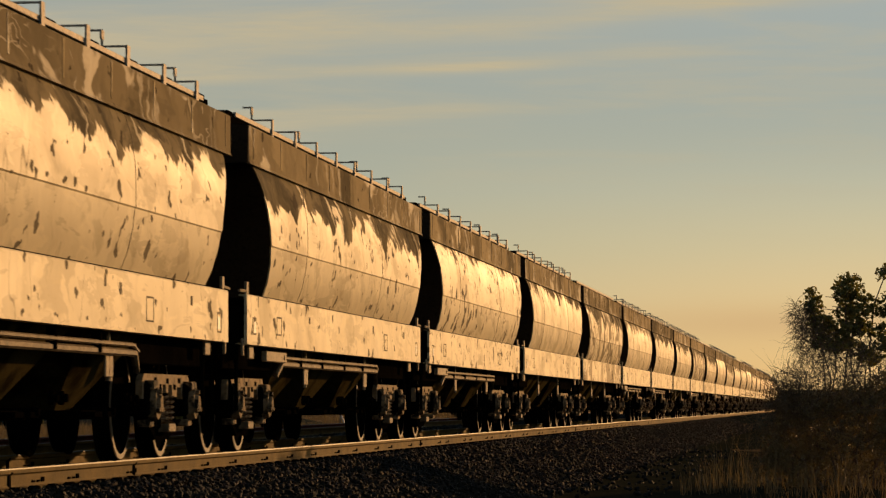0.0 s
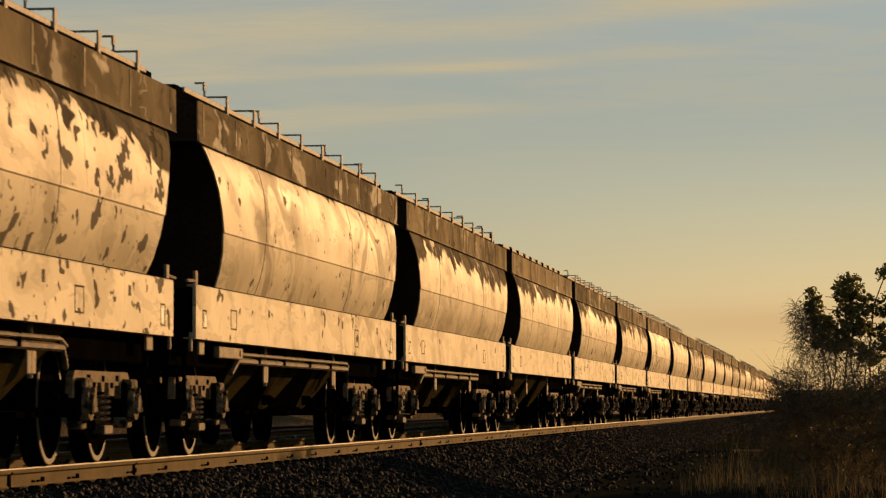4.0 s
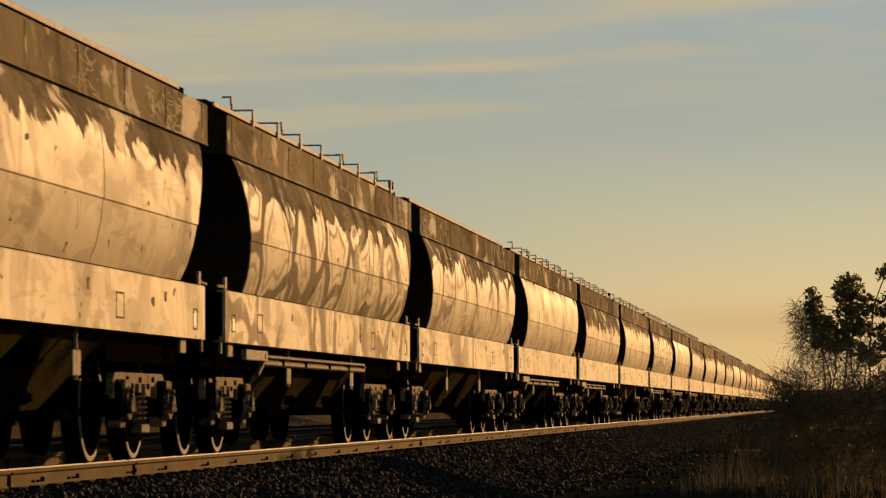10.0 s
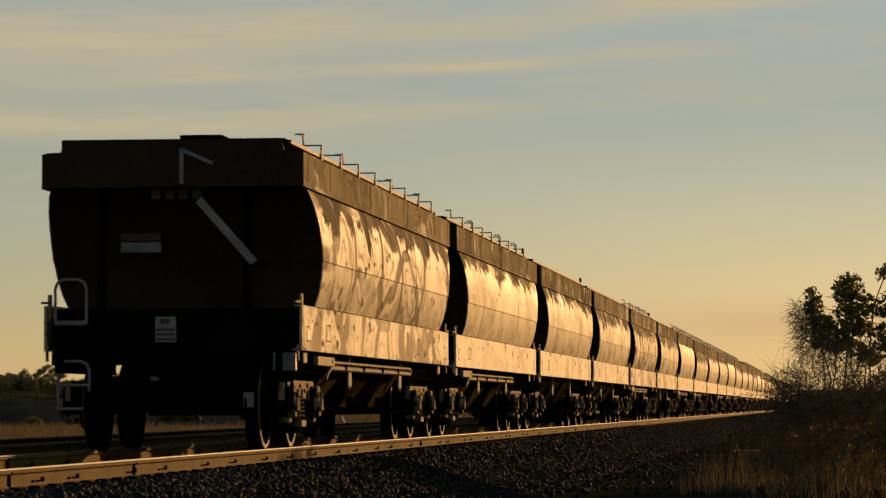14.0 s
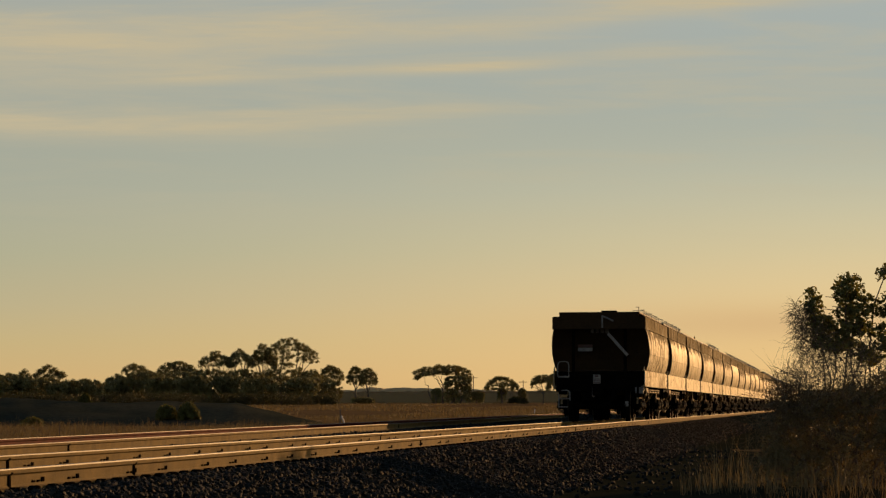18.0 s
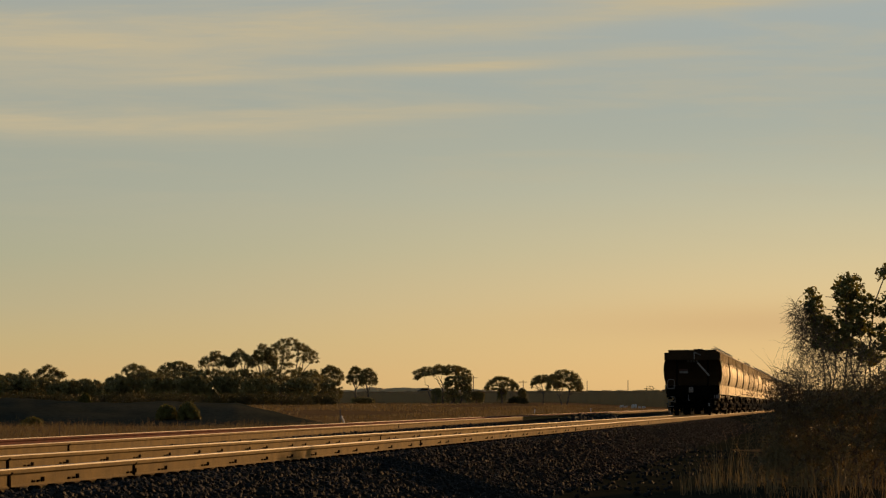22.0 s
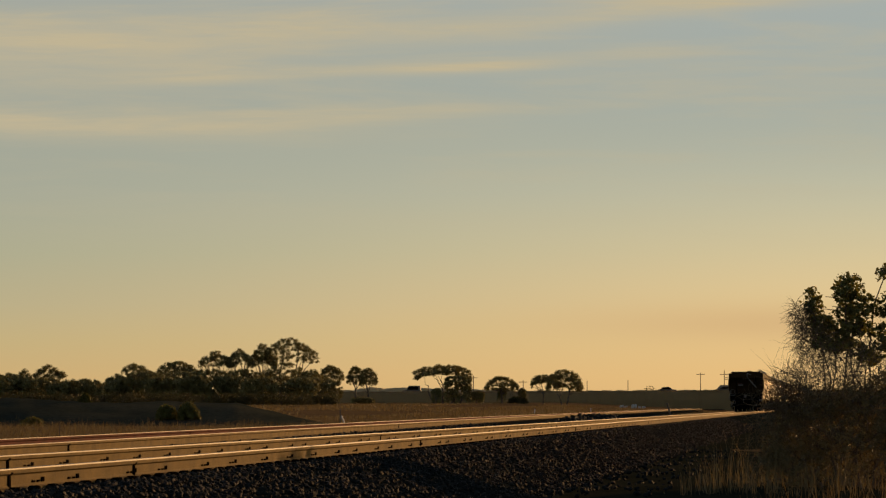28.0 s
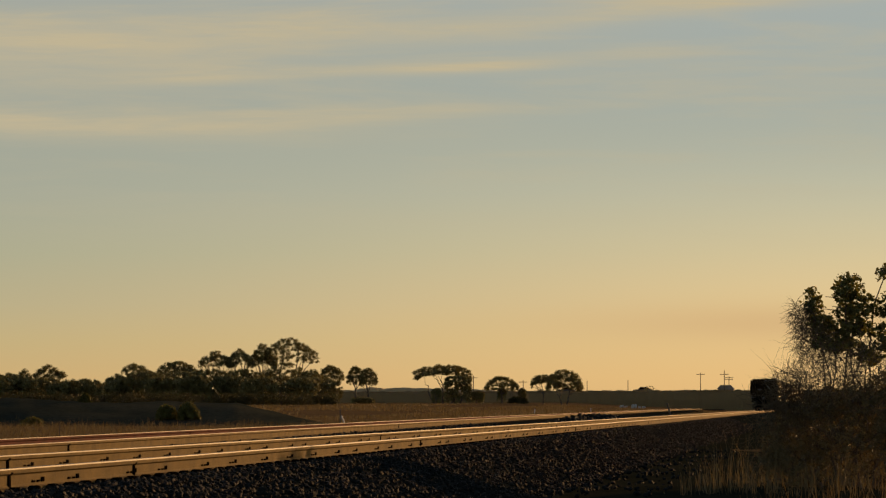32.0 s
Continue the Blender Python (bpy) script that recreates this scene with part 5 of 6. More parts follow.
def make_grass():
    rng = np.random.default_rng(21)
    # rank dry grass round the foot of the big bush
    n = 3200
    ys = 43 + rng.random(n) ** 1.3 * 30
    xs = -0.9 - 0.012 * ys + 0.4 + rng.random(n) ** 0.8 * 5.0 + rng.normal(size=n) * 0.15
    hs = (0.12 + 0.55 * rng.random(n) ** 2.2) * np.clip((xs + 1.5) / 0.8, 0.25, 1.0)
    zs = np.array([ground_z(x, y) for x, y in zip(xs, ys)])
    v, f = grass_mesh(rng, xs, ys, zs, hs, 0.007, 1.0)
    setting("rank_grass", mesh_of("rank_grass", v, f, M["grass"]), "rank dry grass at the foot of the bush", "stuff")
    # bleached stalks standing in the open before it
    n = 560
    ys = 46 + rng.random(n) * 8
    xs = rng.choice([-1.85, -1.6, -1.45, -1.25, -1.05, -0.8, -0.65, -0.3, 0.15, 0.5], n) + rng.normal(size=n) * 0.09
    hs = (0.15 + 0.85 * rng.random(n) ** 1.5) * np.clip((xs + 2.3) / 0.9, 0.3, 1.0)
    zs = np.array([ground_z(x, y) for x, y in zip(xs, ys)])
    v, f = grass_mesh(rng, xs, ys, zs, hs, 0.008, 0.8)
    setting("grass_stalks", mesh_of("grass_stalks", v, f, M["stalk"]), "bleached dry grass stalks beside the line", "stuff")
    # dry grass between the siding and the bank, and the field beyond
    n = 46000
    ys = 60 + rng.random(n) ** 1.2 * 240
    b = -0.262 + 0.20 * rng.random(n)
    xs = b * ys
    keep = np.array([x < siding_x(y) - 3.6 for x, y in zip(xs, ys)])
    xs, ys = xs[keep], ys[keep]
    clump = np.array([noise.noise((x * 0.5, y * 0.1, 0.0)) for x, y in zip(xs, ys)])
    hs = (0.20 + 0.44 * rng.random(len(xs)) ** 1.5) * (0.8 + 0.9 * clump)
    zs = np.array([ground_z(x, y) for x, y in zip(xs, ys)])
    v, f = grass_mesh(rng, xs, ys, zs, hs, 0.016, 1.1)
    setting("field_grass", mesh_of("field_grass", v, f, M["grass"]), "dry brown grass between the siding and the bank", "stuff")
    # coarser tufts over the far field
    n = 26000
    ys = 290 + rng.random(n) * 400
    xs = (-0.165 + 0.145 * rng.random(n)) * ys
    tuft = np.array([noise.noise((x * 0.10, y * 0.012, 7.0)) for x, y in zip(xs, ys)])
    keep = tuft > -0.15
    xs, ys, tuft = xs[keep], ys[keep], tuft[keep]
    zs = np.array([ground_z(x, y) for x, y in zip(xs, ys)])
    v, f = grass_mesh(rng, xs, ys, zs, 0.15 + 0.40 * rng.random(len(xs)) * (0.6 + tuft), 0.09, 1.0)
    setting("stubble", mesh_of("stubble", v, f, M["grass"]), "tufts of dry stubble over the far field", "stuff")


make_grass()


# ---------------------------------------------------------------- the big thorn bush beside the line
def thorn_bush(at, seed, blobs, label, hang, leaves, twigs, leaf, mat, wands=()):
    """A tangled bush: stems, leafy heads, and bare drooping twigs."""
    rng = np.random.default_rng(seed)
    ob = thing("thorn_bush", label, "bush", "lineside bushes", at)
    bm = bmesh.new()
    for c, r in blobs:
        foot = (c[0] * 0.6 + rng.normal() * 0.15, c[1] * 0.5 + rng.normal() * 0.2, -0.1)
        limb(bm, bent(rng, foot, c, 0.09, 6), 0.020, 0.008, 6)
        for q in range(5):
            tip = np.array(c) + rng.normal(size=3) * np.array(r) * 0.6
            limb(bm, bent(rng, c, tip, 0.04, 3), 0.011, 0.004, 5)
    tagged(part("woody_frame", bm, M["bark"], ob), "dark woody stems", kind="stuff")
    heads, sizes = [], []
    for c, r in blobs:
        for q in range(max(16, min(330, int(150 * r[0] * r[2] / 0.10)))):
            d = rng.normal(size=3)
            d *= rng.random() ** 0.4 / np.linalg.norm(d)
            heads.append(np.array(c) + d * np.array(r))
            sizes.append(np.array([1.0, 1.0, 0.8]) * (0.035 + 0.065 * rng.random()))
    v, f = leaf_quads(rng, heads, sizes, leaves, leaf, 0.9, 0.0, 0.62)
    crown = new("foliage", mesh_of("foliage", v, f, mat))
    crown.parent = ob
    # drooping bare twigs
    tv, tf = [], []
    runs = [(hang[q % len(hang)], 6, 0.05) for q in range(twigs)] + [((c, (0.16, 0.2, 0.12), drop), 15, step) for c, drop, step, count in wands for _ in range(count)]
    for (c, r, drop), joints, step in runs:
        p = np.array(c) + np.clip(rng.normal(size=3), -1.4, 1.4) * np.array(r)
        d = rng.normal(size=3) * 0.5 + (np.array([-0.2, 0, 0.1]) if joints == 6 else np.array([-0.15, 0, 1.5]))
        d /= np.linalg.norm(d)
        rad = 0.0032 + 0.002 * rng.random()
        ring_prev = None
        for k in range(joints):
            for s in range(3):
                a = 2 * math.pi * s / 3
                tv.append(p + rad * (1 - k / (joints + 1)) * np.array([math.cos(a), math.sin(a) * 0.6, math.sin(a)]))
            i = len(tv) - 3
            if ring_prev is not None:
                for s in range(3):
                    tf.append((ring_prev + s, ring_prev + (s + 1) % 3, i + (s + 1) % 3, i + s))
            ring_prev = i
            p = p + d * step * (0.8 + 0.6 * rng.random())
            d = d + np.array([0, 0, -drop]) + rng.normal(size=3) * (0.28 if joints == 6 else 0.20)
            d /= np.linalg.norm(d)
    tw = new("twig_tangle", mesh_of("twig_tangle", tv, tf, M["twig"]))
    tw.parent = ob
    tagged(tw, "tangle of thin bare twigs", kind="stuff")
    return ob


BUSH_Y = 52.0
thorn_bush(pose(0.3, BUSH_Y, -0.72), 51,
           [((-0.05, 0.0, 2.78), (0.24, 0.3, 0.20)), ((-0.54, 0.1, 2.58), (0.13, 0.2, 0.20)), ((0.06, 0.1, 2.52), (0.32, 0.4, 0.20)), ((-0.44, 0.1, 2.30), (0.22, 0.3, 0.18)),
            ((0.05, 0.0, 2.26), (0.38, 0.4, 0.16)), ((0.50, 0.2, 3.02), (0.10, 0.3, 0.12)), ((0.60, 0.2, 2.55), (0.24, 0.4, 0.22)), ((0.55, 0.0, 2.10), (0.26, 0.5, 0.20)),
            ((1.4, 0.3, 2.4), (0.5, 0.6, 0.45)), ((1.5, 0.0, 1.4), (0.8, 0.7, 0.6)), ((-0.22, 0.0, 2.02), (0.30, 0.4, 0.14)), ((0.22, 0.1, 1.86), (0.24, 0.4, 0.16)), ((2.4, 0.4, 1.8), (0.7, 0.7, 0.7))],
           "tangled dark green thorn bush with bare drooping twigs",
           [((-0.66, 0.0, 2.38), (0.08, 0.2, 0.12), 0.20), ((-0.58, 0.0, 2.15), (0.14, 0.2, 0.14), 0.20), ((-0.35, 0.0, 1.98), (0.24, 0.3, 0.14), 0.20), ((0.10, 0.0, 1.90), (0.35, 0.3, 0.2), 0.14),
            ((-0.45, 0.0, 1.95), (0.18, 0.2, 0.16), 0.20), ((-0.15, 0.0, 1.85), (0.4, 0.3, 0.2), 0.16)], 14000, 1000, 0.033, M["bush_leaf"], [((-0.45, 0.0, 2.0), 0.16, 0.045, 14), ((-0.1, 0.0, 1.9), 0.2, 0.045, 12)])
thorn_bush(pose(0.3, BUSH_Y - 1.2, -0.72), 52,
           [((-1.10, 0.0, 0.45), (0.20, 0.4, 0.30)), ((-0.92, 0.1, 0.80), (0.20, 0.4, 0.34)), ((-0.62, 0.0, 1.05), (0.24, 0.4, 0.26)), ((-0.28, 0.0, 1.18), (0.26, 0.5, 0.26)), ((0.08, 0.0, 1.24), (0.28, 0.5, 0.22)),
            ((0.46, 0.1, 1.40), (0.28, 0.5, 0.22)), ((-0.7, 0.0, 0.40), (0.50, 0.5, 0.40)), ((0.1, 0.0, 0.65), (0.7, 0.6, 0.5)), ((0.65, 0.1, 0.95), (0.5, 0.6, 0.45)), ((2.0, 0.1, 0.9), (0.8, 0.6, 0.8))],
           "low brown scrub of dry twigs and dull leaves",
           [((-0.92, 0.0, 1.15), (0.12, 0.2, 0.20), -0.10), ((-0.80, 0.0, 1.30), (0.16, 0.2, 0.22), -0.06), ((-0.4, 0.0, 1.30), (0.36, 0.3, 0.22), 0.0), ((0.2, 0.0, 1.5), (0.4, 0.3, 0.3), 0.03),
            ((-0.8, 0.0, 0.8), (0.4, 0.3, 0.35), -0.03), ((-0.3, 0.0, 0.7), (0.6, 0.3, 0.35), -0.02), ((0.1, 0.0, 1.0), (0.5, 0.3, 0.4), -0.02)], 30000, 2600, 0.018, M["scrub_leaf"],
           [((-0.80, 0.0, 1.0), 0.03, 0.062, 26), ((-0.5, 0.0, 1.2), 0.05, 0.062, 22), ((-0.1, 0.0, 1.35), 0.16, 0.08, 18), ((-1.1, 0.0, 0.6), 0.14, 0.07, 16), ((0.35, 0.0, 1.5), 0.18, 0.07, 14)])


# unseen row of scrub, added along the near side to shade the ground
for n, (x, y, h, w) in enumerate([(3.0, 60, 1.6, 5.5), (3.0, 68, 1.7, 6.0), (4.6, 47, 1.9, 3.4), (5.2, 56, 2.1, 4.0), (4.8, 64, 1.9, 4.0), (5.4, 73, 2.0, 4.4), (5.0, 83, 1.9, 4.6), (5.6, 94, 2.0, 5.0),
                                  (5.2, 106, 1.9, 5.0), (5.8, 120, 2.0, 6.0), (5.0, 38, 1.7, 3.2), (5.6, 30, 1.8, 3.2), (6.2, 140, 2.0, 7.0), (6.5, 165, 2.0, 8.0)]):
    hedge_bush(pose(x, y, -0.72, 0, 0, 80), h, w, 360 + n, "unseen lineside scrub added to shade the ground", leaves=5200, leaf=0.07, group="lineside scrub")


# ---------------------------------------------------------------- poles, posts and far sheds
def power_pole(bearing, d, base, height, arms):
    x = bearing * d
    ob = thing("power_pole", "weathered timber power pole with a crossarm", "power pole", "far power poles", pose(x, d, base))
    bm = bmesh.new()
    rod(bm, (0, 0, -0.2), (0, 0, height), 0.11, 8, 0.08)
    part("pole", bm, M["pole"], ob)
    for z in arms:
        bm = bmesh.new()
        box(bm, -1.0, 1.0, -0.06, 0.06, z - 0.06, z + 0.06, 0.01)
        part("crossarm", bm, M["pole"], ob)
        bm = bmesh.new()
        for q in (-1.0, -0.4, 0.4, 1.0):
            rod(bm, (q * 0.92, 0, z + 0.05), (q * 0.92, 0, z + 0.20), 0.035, 6)
        part("insulator", bm, M["grey"], ob)
    return ob


power_pole(-0.03484, 900, 1.9, 6.7, [6.3])
power_pole(-0.02842, 860, 1.9, 6.9, [5.9])
power_pole(-0.02716, 880, 1.9, 5.6, [4.9, 5.3])
power_pole(-0.0966, 900, 1.9, 6.2, [5.7])
power_pole(-0.0830, 900, 1.9, 5.0, [4.6])
power_pole(-0.0656, 900, 1.9, 5.0, [])
power_pole(-0.0545, 900, 1.9, 5.0, [])


def far_house(bearing, d):
    x = bearing * d
    ob = thing("farm_house", "low far-off farm house among dark shrubs", "house", "", pose(x, d, 1.5))
    bm = bmesh.new()
    box(bm, -1.8, 1.8, -3, 3, -0.5, 3.0)
    part("wall", bm, M["wall"], ob)
    bm = bmesh.new()
    prism(bm, [(-2.1, 2.95), (2.1, 2.95), (1.2, 3.9), (-1.2, 3.9)], -3.5, 3.5)
    part("roof", bm, M["wall"], ob)
    for q in (-0.9, 0.9):
        bm = bmesh.new()
        box(bm, q - 0.5, q + 0.5, -3.06, -2.98, 0.9, 2.1)
        part("window", bm, M["under"], ob)


far_house(-0.0280, 870)
hedge_bush(pose(-0.0295 * 850, 850, 1.4), 3.6, 3.0, 341, "dark shrub beside the far house", leaves=700)
hedge_bush(pose(-0.0498 * 827, 827, ground_z(-0.0498 * 827, 827)), 4.95, 3.8, 342, "dark rounded shrub above the far hedge", leaves=900)


def marker_post(x, y, h, r, mat, label, lean=0.0):
    ob = thing("marker_post", label, "post", "lineside posts", pose(x, y, ground_z(x, y), 0, lean, 0))
    bm = bmesh.new()
    rod(bm, (0, 0, -0.3), (0, 0, h), r, 8)
    part("post", bm, mat, ob)
    bm = bmesh.new()
    rod(bm, (0, 0, h), (0, 0, h + 0.04), r * 1.15, 8, r * 0.6)
    part("cap", bm, mat, ob)


marker_post(-0.2112 * 96, 96, 0.68, 0.012, M["pole"], "thin pale marker post in the dry grass")
marker_post(-0.1319 * 210, 210, 0.60, 0.05, M["white"], "leaning white post beside the siding", -18)
marker_post(-0.1332 * 212, 212, 0.95, 0.04, M["pole"], "dark timber post beside the siding")
marker_post(-0.0799 * 420, 420, 0.50, 0.05, M["white"], "white post in the field")
marker_post(-0.0646 * 420, 420, 0.72, 0.05, M["white"], "white post in the field")
marker_post(-0.0429 * 380, 380, 1.5, 0.10, M["pole"], "leaning dark post beside the siding", -14)


# ---------------------------------------------------------------- the far road behind the hedge, and what lies before it
ROAD_Z = 3.42
bm = bmesh.new()
prism(bm, [(833.0, -1.2), (837.0, ROAD_Z), (851.0, ROAD_Z), (855.0, -1.2)], -330, 330)
for vert in bm.verts:
    vert.co = Vector((vert.co.y, vert.co.x, vert.co.z))
bmesh.ops.reverse_faces(bm, faces=bm.faces[:])
tagged(part("road_embankment", bm, M["field"]), "low grassy embankment that carries a far road", kind="structure")


def far_car(van, label):
    """A far-off car or van, driving along x; wheels on its base plane."""
    ob = thing("van" if van else "car", label, "van" if van else "car", "traffic on the far road")
    h = 1.95 if van else 1.46
    low = [(-2.15, 0.30), (2.15, 0.30), (2.18, 0.62), (2.05, 0.82), (1.15, 0.92), (-1.9, 0.95), (-2.18, 0.85)]
    cabin = [(-2.0, 0.94), (1.15, 0.90), (0.75, h - 0.08), (0.5, h), (-1.8, h), (-2.0, h - 0.1)] if van else [(-1.75, 0.94), (1.15, 0.90), (0.45, h - 0.06), (0.2, h), (-0.9, h), (-1.2, h - 0.08)]
    glass = [(-1.6, 1.02), (0.92, 1.0), (0.52, h - 0.16), (-1.5, h - 0.16)] if van else [(-1.42, 1.0), (0.92, 0.98), (0.38, h - 0.12), (-1.02, h - 0.12)]
    for name, outline, half, mat in (("body", low, 0.88, M["car_paint"]), ("cabin", cabin, 0.74, M["car_paint"]), ("side_window", glass, 0.75, M["under"])):
        bm = bmesh.new()
        prism(bm, outline, -half, half)
        part(name, bm, mat, ob)
    for x in (-1.35, 1.35):
        for y in (-0.80, 0.80):
            part("wheel", rod(bmesh.new(), (x, y - 0.1, 0.31), (x, y + 0.1, 0.31), 0.31, 14), M["under"], ob)
    return ob


# start and speed along the road, in metres and metres a second
TRAFFIC = [(far_car(True, "dark boxy van driving along the far road"), 182.3, -9.92), (far_car(False, "dark car driving along the far road"), 202.9, -9.92),
           (far_car(False, "dark car driving along the far road"), 228.6, -9.02), (far_car(False, "dark car driving along the far road"), 246.1, -9.02),
           (far_car(False, "dark car coming the other way along the far road"), -296.6, 9.27)]


def car_pose(x0, speed, t):
    return pose(x0 + speed * t, 841.0 if speed < 0 else 847.0, ROAD_Z, 0, 0, 180 if speed < 0 else 0)


for ob, x0, speed in TRAFFIC:
    ob.matrix_basis = car_pose(x0, speed, 0)
# pale wrapped bales lying in the field
for b, d, r in ((-0.0562, 690, 0.26), (-0.0551, 692, 0.20), (-0.0529, 688, 0.38), (-0.0514, 694, 0.20), (-0.0503, 690, 0.24)):
    x = b * d
    bale = thing("wrapped_bale", "small pale wrapped hay bale lying in the field", "hay bale", "bales in the field", pose(x, d, ground_z(x, d), 0, 0, 30))
    part("wrap", rod(bmesh.new(), (-r * 1.1, 0, r), (r * 1.1, 0, r), r, 14), M["white"], bale)
    part("end_band", rod(bmesh.new(), (-0.07, 0, r), (0.07, 0, r), r * 1.02, 14), M["grey"], bale)
# ---------------------------------------------------------------- sleepers and ballast stones
def make_sleepers():
    bm = bmesh.new()
    box(bm, -1.25, 1.25, -0.115, 0.115, -0.30, -0.158, 0.012)
    proto = part("sleeper", bm, M["sleeper"], main_track)
    clips = []
    for s in (1, -1):
        cb = bmesh.new()
        box(cb, s * GAUGE + 0.068, s * GAUGE + 0.14, -0.075, 0.075, -0.178, -0.128, 0.014)
        clips.append(part("rail_clip", cb, M["under"], main_track))
    ab = bmesh.new()
    for s in (1, -1):
        for q in (-0.22, -0.05, 0.1):
            box(ab, s * GAUGE + 0.008, s * GAUGE + 0.018, q - 0.045, q + 0.045, -0.112, -0.098 + 0.02 * (q > 0))
    anchor = part("rail_anchor", ab, M["under"], main_track)
    anchor.location = (TRACK_X, 18.4, 0)
    far = []
    first = True
    k = 0
    y = 18.0
    while y < 520:
        jitter = 0.02 * math.sin(k * 7.3)
        if k < 150:
            for o in (proto, *clips):
                c = o if first else o.copy()
                if not first:
                    scene.collection.objects.link(c)
                c.location = (TRACK_X, y + jitter, 0)
            first = False
            if k % 3 == 1:
                c = anchor.copy()
                scene.collection.objects.link(c)
                c.location = (TRACK_X, y + 0.3 + jitter * 26, 0)
        else:
            far.append(y)
        y += 0.62
        k += 1
    verts, faces = [], []
    for cx, ys in ((lambda q: TRACK_X, far), (siding_x, [20 + 0.66 * i for i in range(500)])):
        for y in ys:
            i = len(verts)
            c = cx(y)
            verts += [(c + sx * 1.25, y + sy * 0.115, z) for z in (-0.30, -0.158) for sx in (-1, 1) for sy in (-1, 1)]
            faces += [(i + a, i + b, i + d, i + e) for a, b, d, e in ((4, 6, 7, 5), (0, 4, 5, 1), (2, 3, 7, 6), (0, 2, 6, 4), (1, 5, 7, 3))]
    setting("sleepers_beyond", mesh_of("sleepers_beyond", verts, faces, M["sleeper"]), "rows of dark weathered sleepers", "stuff")


make_sleepers()


def stone_shapes(rng, count):
    """Angular crushed stones: jittered, flattened octahedra with a cut top."""
    out = []
    for _ in range(count):
        base = np.array([(1, 0, 0), (0, 1, 0), (-1, 0, 0), (0, -1, 0), (0.5, 0.5, 0.8), (-0.6, 0.4, 0.8), (-0.3, -0.6, 0.75), (0.5, -0.5, 0.7), (0, 0, -0.8)], float)
        out.append(base * (0.75 + 0.5 * rng.random((9, 1))) + rng.normal(size=(9, 3)) * 0.12)
    return out


STONE_FACES = [(0, 1, 4), (1, 5, 4), (1, 2, 5), (2, 6, 5), (2, 3, 6), (3, 7, 6), (3, 0, 7), (0, 4, 7), (4, 5, 6), (4, 6, 7), (1, 0, 8), (2, 1, 8), (3, 2, 8), (0, 3, 8)]


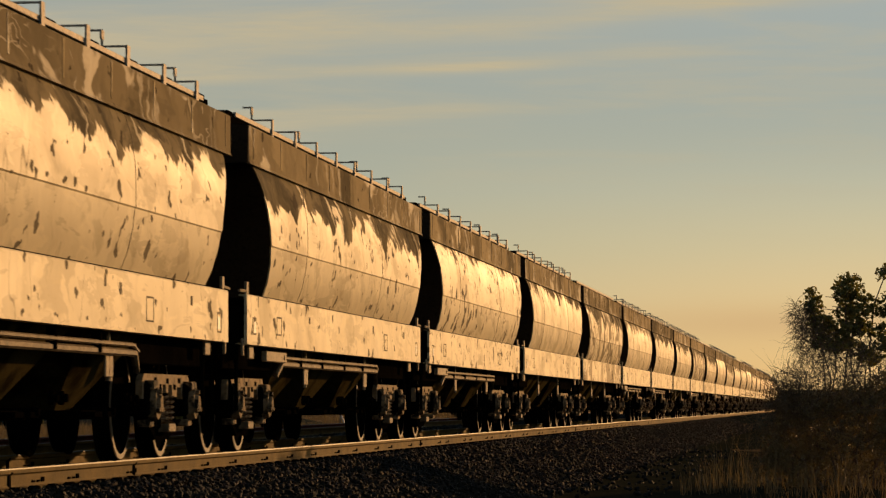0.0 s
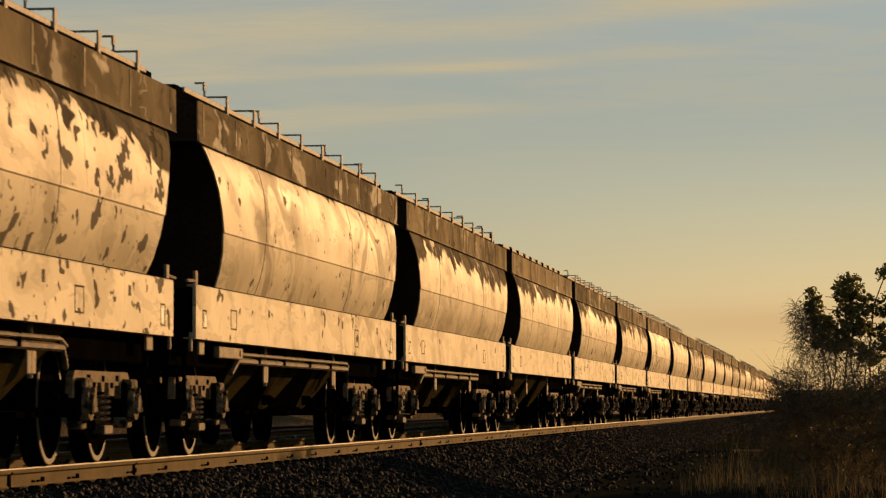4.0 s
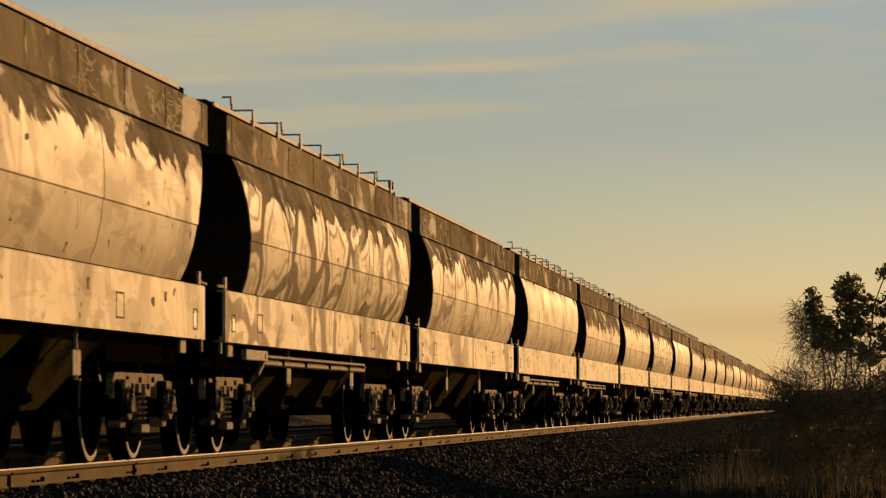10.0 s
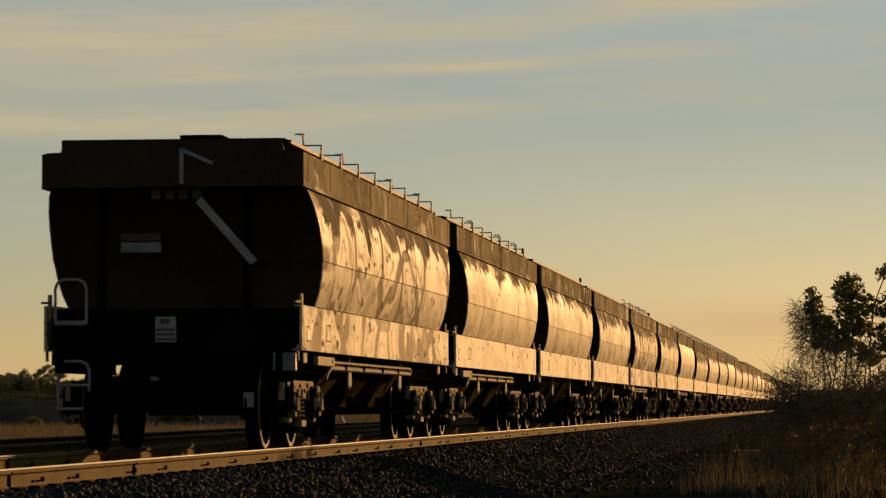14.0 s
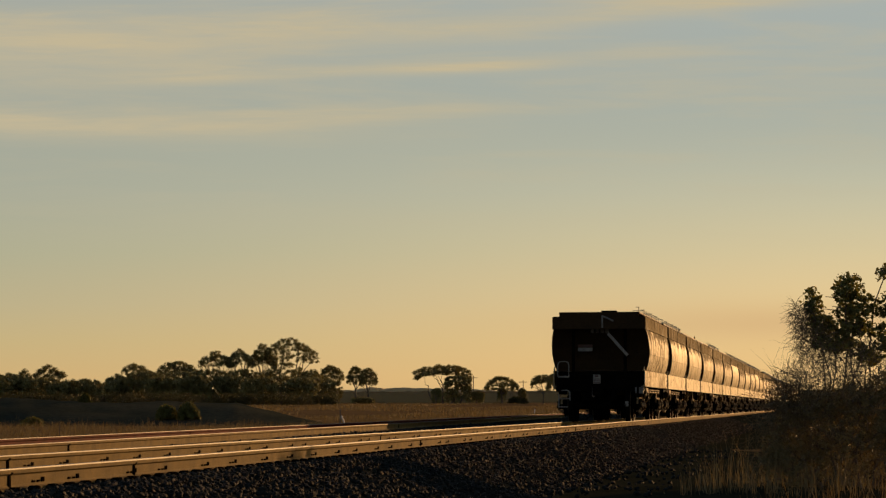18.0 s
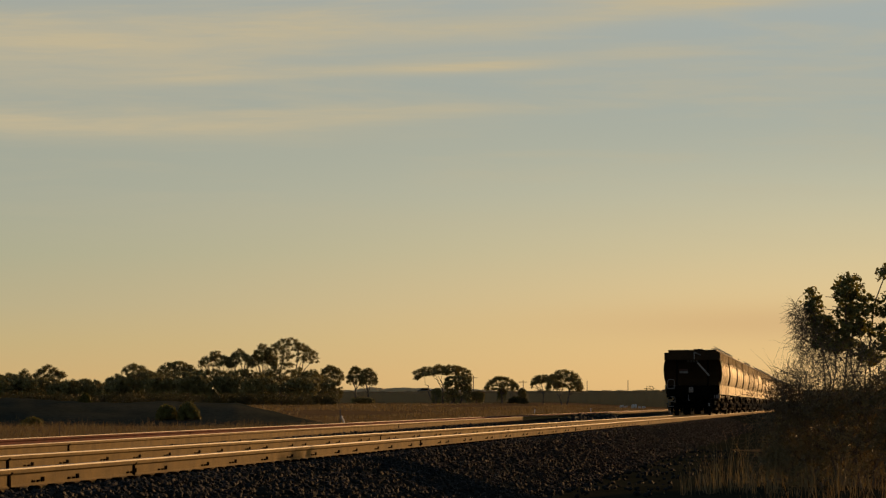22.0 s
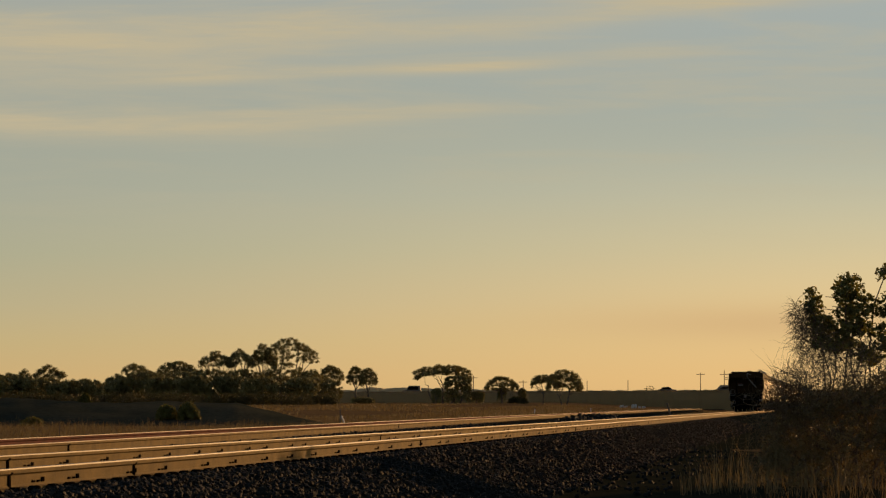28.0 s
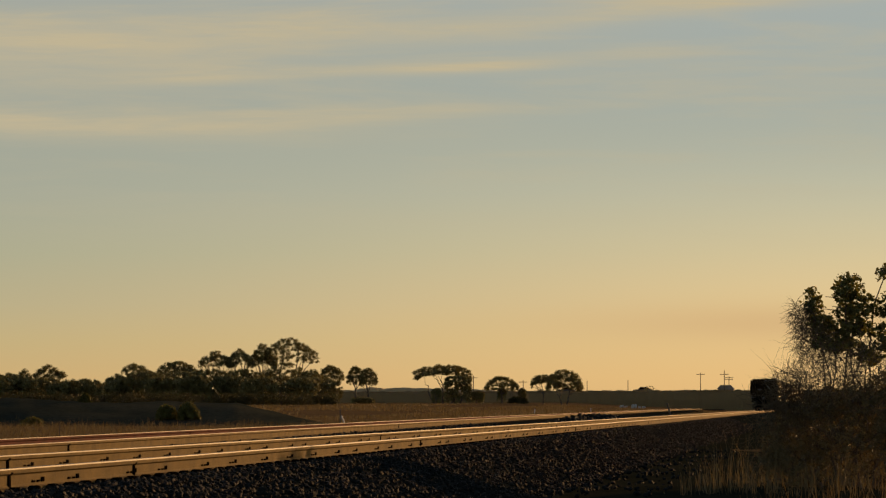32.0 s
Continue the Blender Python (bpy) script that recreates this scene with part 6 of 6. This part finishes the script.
def make_stones():
    rng = np.random.default_rng(5)
    shapes = stone_shapes(rng, 12)
    verts, faces = [], []
    count = 0
    def add(x, y, z, s):
        base = shapes[rng.integers(12)]
        a, b = rng.random() * 6.283, rng.normal() * 0.5
        ca, sa, cb, sb = math.cos(a), math.sin(a), math.cos(b), math.sin(b)
        rot = np.array([[ca, -sa * cb, sa * sb], [sa, ca * cb, -ca * sb], [0, sb, cb]])
        v = base @ rot.T * s + np.array([x, y, z])
        i = len(verts)
        verts.extend(map(tuple, v))
        faces.extend((p + i, q + i, r + i) for p, q, r in STONE_FACES)
    # the near shoulder, thick where it is close
    for _ in range(46000):
        y = 22 + 165 * rng.random() ** 2.2
        x = TRACK_X + 0.80 + 3.0 * rng.random() ** 1.25
        if abs(x - TRACK_X - GAUGE) < 0.09:
            continue
        low = 0.035 if x - TRACK_X - GAUGE < 0.32 else 0.0
        add(x, y, bed_z(x, y) + rng.random() * 0.02 - low, 0.013 + 0.021 * rng.random())
    # stragglers rolled out over the dirt
    for _ in range(900):
        y = 24 + 70 * rng.random() ** 1.4
        x = TRACK_X + 2.9 + 1.6 * rng.random() ** 2.2
        add(x, y, max(bed_z(x, y), ground_z(x, y) + 0.03) + 0.005, 0.018 + 0.03 * rng.random())
    # a ragged line against the rail's foot
    for _ in range(1300):
        y = 22 + 80 * rng.random() ** 1.6
        x = TRACK_X + GAUGE + 0.085 + 0.08 * rng.random()
        add(x, y, -0.190 + rng.random() * 0.03, 0.018 + 0.018 * rng.random())
    # lumps heaped beyond the far rail, between the sleeper ends
    for _ in range(5200):
        y = 24 + 0.62 * rng.integers(0, 150) + rng.normal() * 0.11
        x = TRACK_X - GAUGE - 0.22 - 0.45 * rng.random()
        add(x, y, -0.13 + 0.05 * rng.random(), 0.028 + 0.024 * rng.random())
    # between the rails and out to the siding
    for _ in range(6000):
        y = 25 + 110 * rng.random() ** 1.4
        x = siding_x(y) + 0.95 + (TRACK_X - 0.95 - siding_x(y) - 0.95) * rng.random() if rng.random() < 0.75 else TRACK_X - 0.7 + 1.4 * rng.random()
        add(x, y, bed_z(x, y) + 0.01, 0.025 + 0.035 * rng.random())
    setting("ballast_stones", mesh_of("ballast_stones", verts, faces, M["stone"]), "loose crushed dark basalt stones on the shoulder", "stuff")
    # a low heap of spoil between the tracks
    verts.clear(), faces.clear()
    for _ in range(1500):
        y = 150 + rng.normal() * 16
        x = -9.6 + rng.normal() * 0.5
        add(x, y, -0.35 + 0.42 * math.exp(-((x + 9.6) / 0.8) ** 2 - ((y - 150) / 26) ** 2) * rng.random(), 0.06 + 0.08 * rng.random())
    setting("spoil_heap", mesh_of("spoil_heap", verts, faces, M["stone"]), "low heap of dark spoil between the tracks", "stuff")


make_stones()


# ---------------------------------------------------------------- what moves
def motions():
    times = [i * 2.0 for i in range(17)]
    for i, wagon in enumerate(train):
        walk(wagon, [(t, wagon_pose(i, t)) for t in times])
    for ob, x0, speed in TRAFFIC:
        walk(ob, [(t, car_pose(x0, speed, t)) for t in times])
    # the wheels roll: all wheelsets turn alike, so they share one action
    wheels = [o for o in bpy.data.objects if o.name.split(".")[0] == "wheelset"]
    rows = []
    for k in range(32 * FPS + 1):
        t = k / FPS
        turn = -(train_end(t) - train_end(0)) / WHEEL_R
        rows.append((t, Matrix.Rotation(turn, 4, "X")))
    walk(wheels[0], rows)
    done = wheels[0].animation_data
    for w in wheels[1:]:
        w.rotation_mode = "QUATERNION"
        data = w.animation_data_create()
        data.action = done.action
        data.action_slot = done.action_slot


motions()
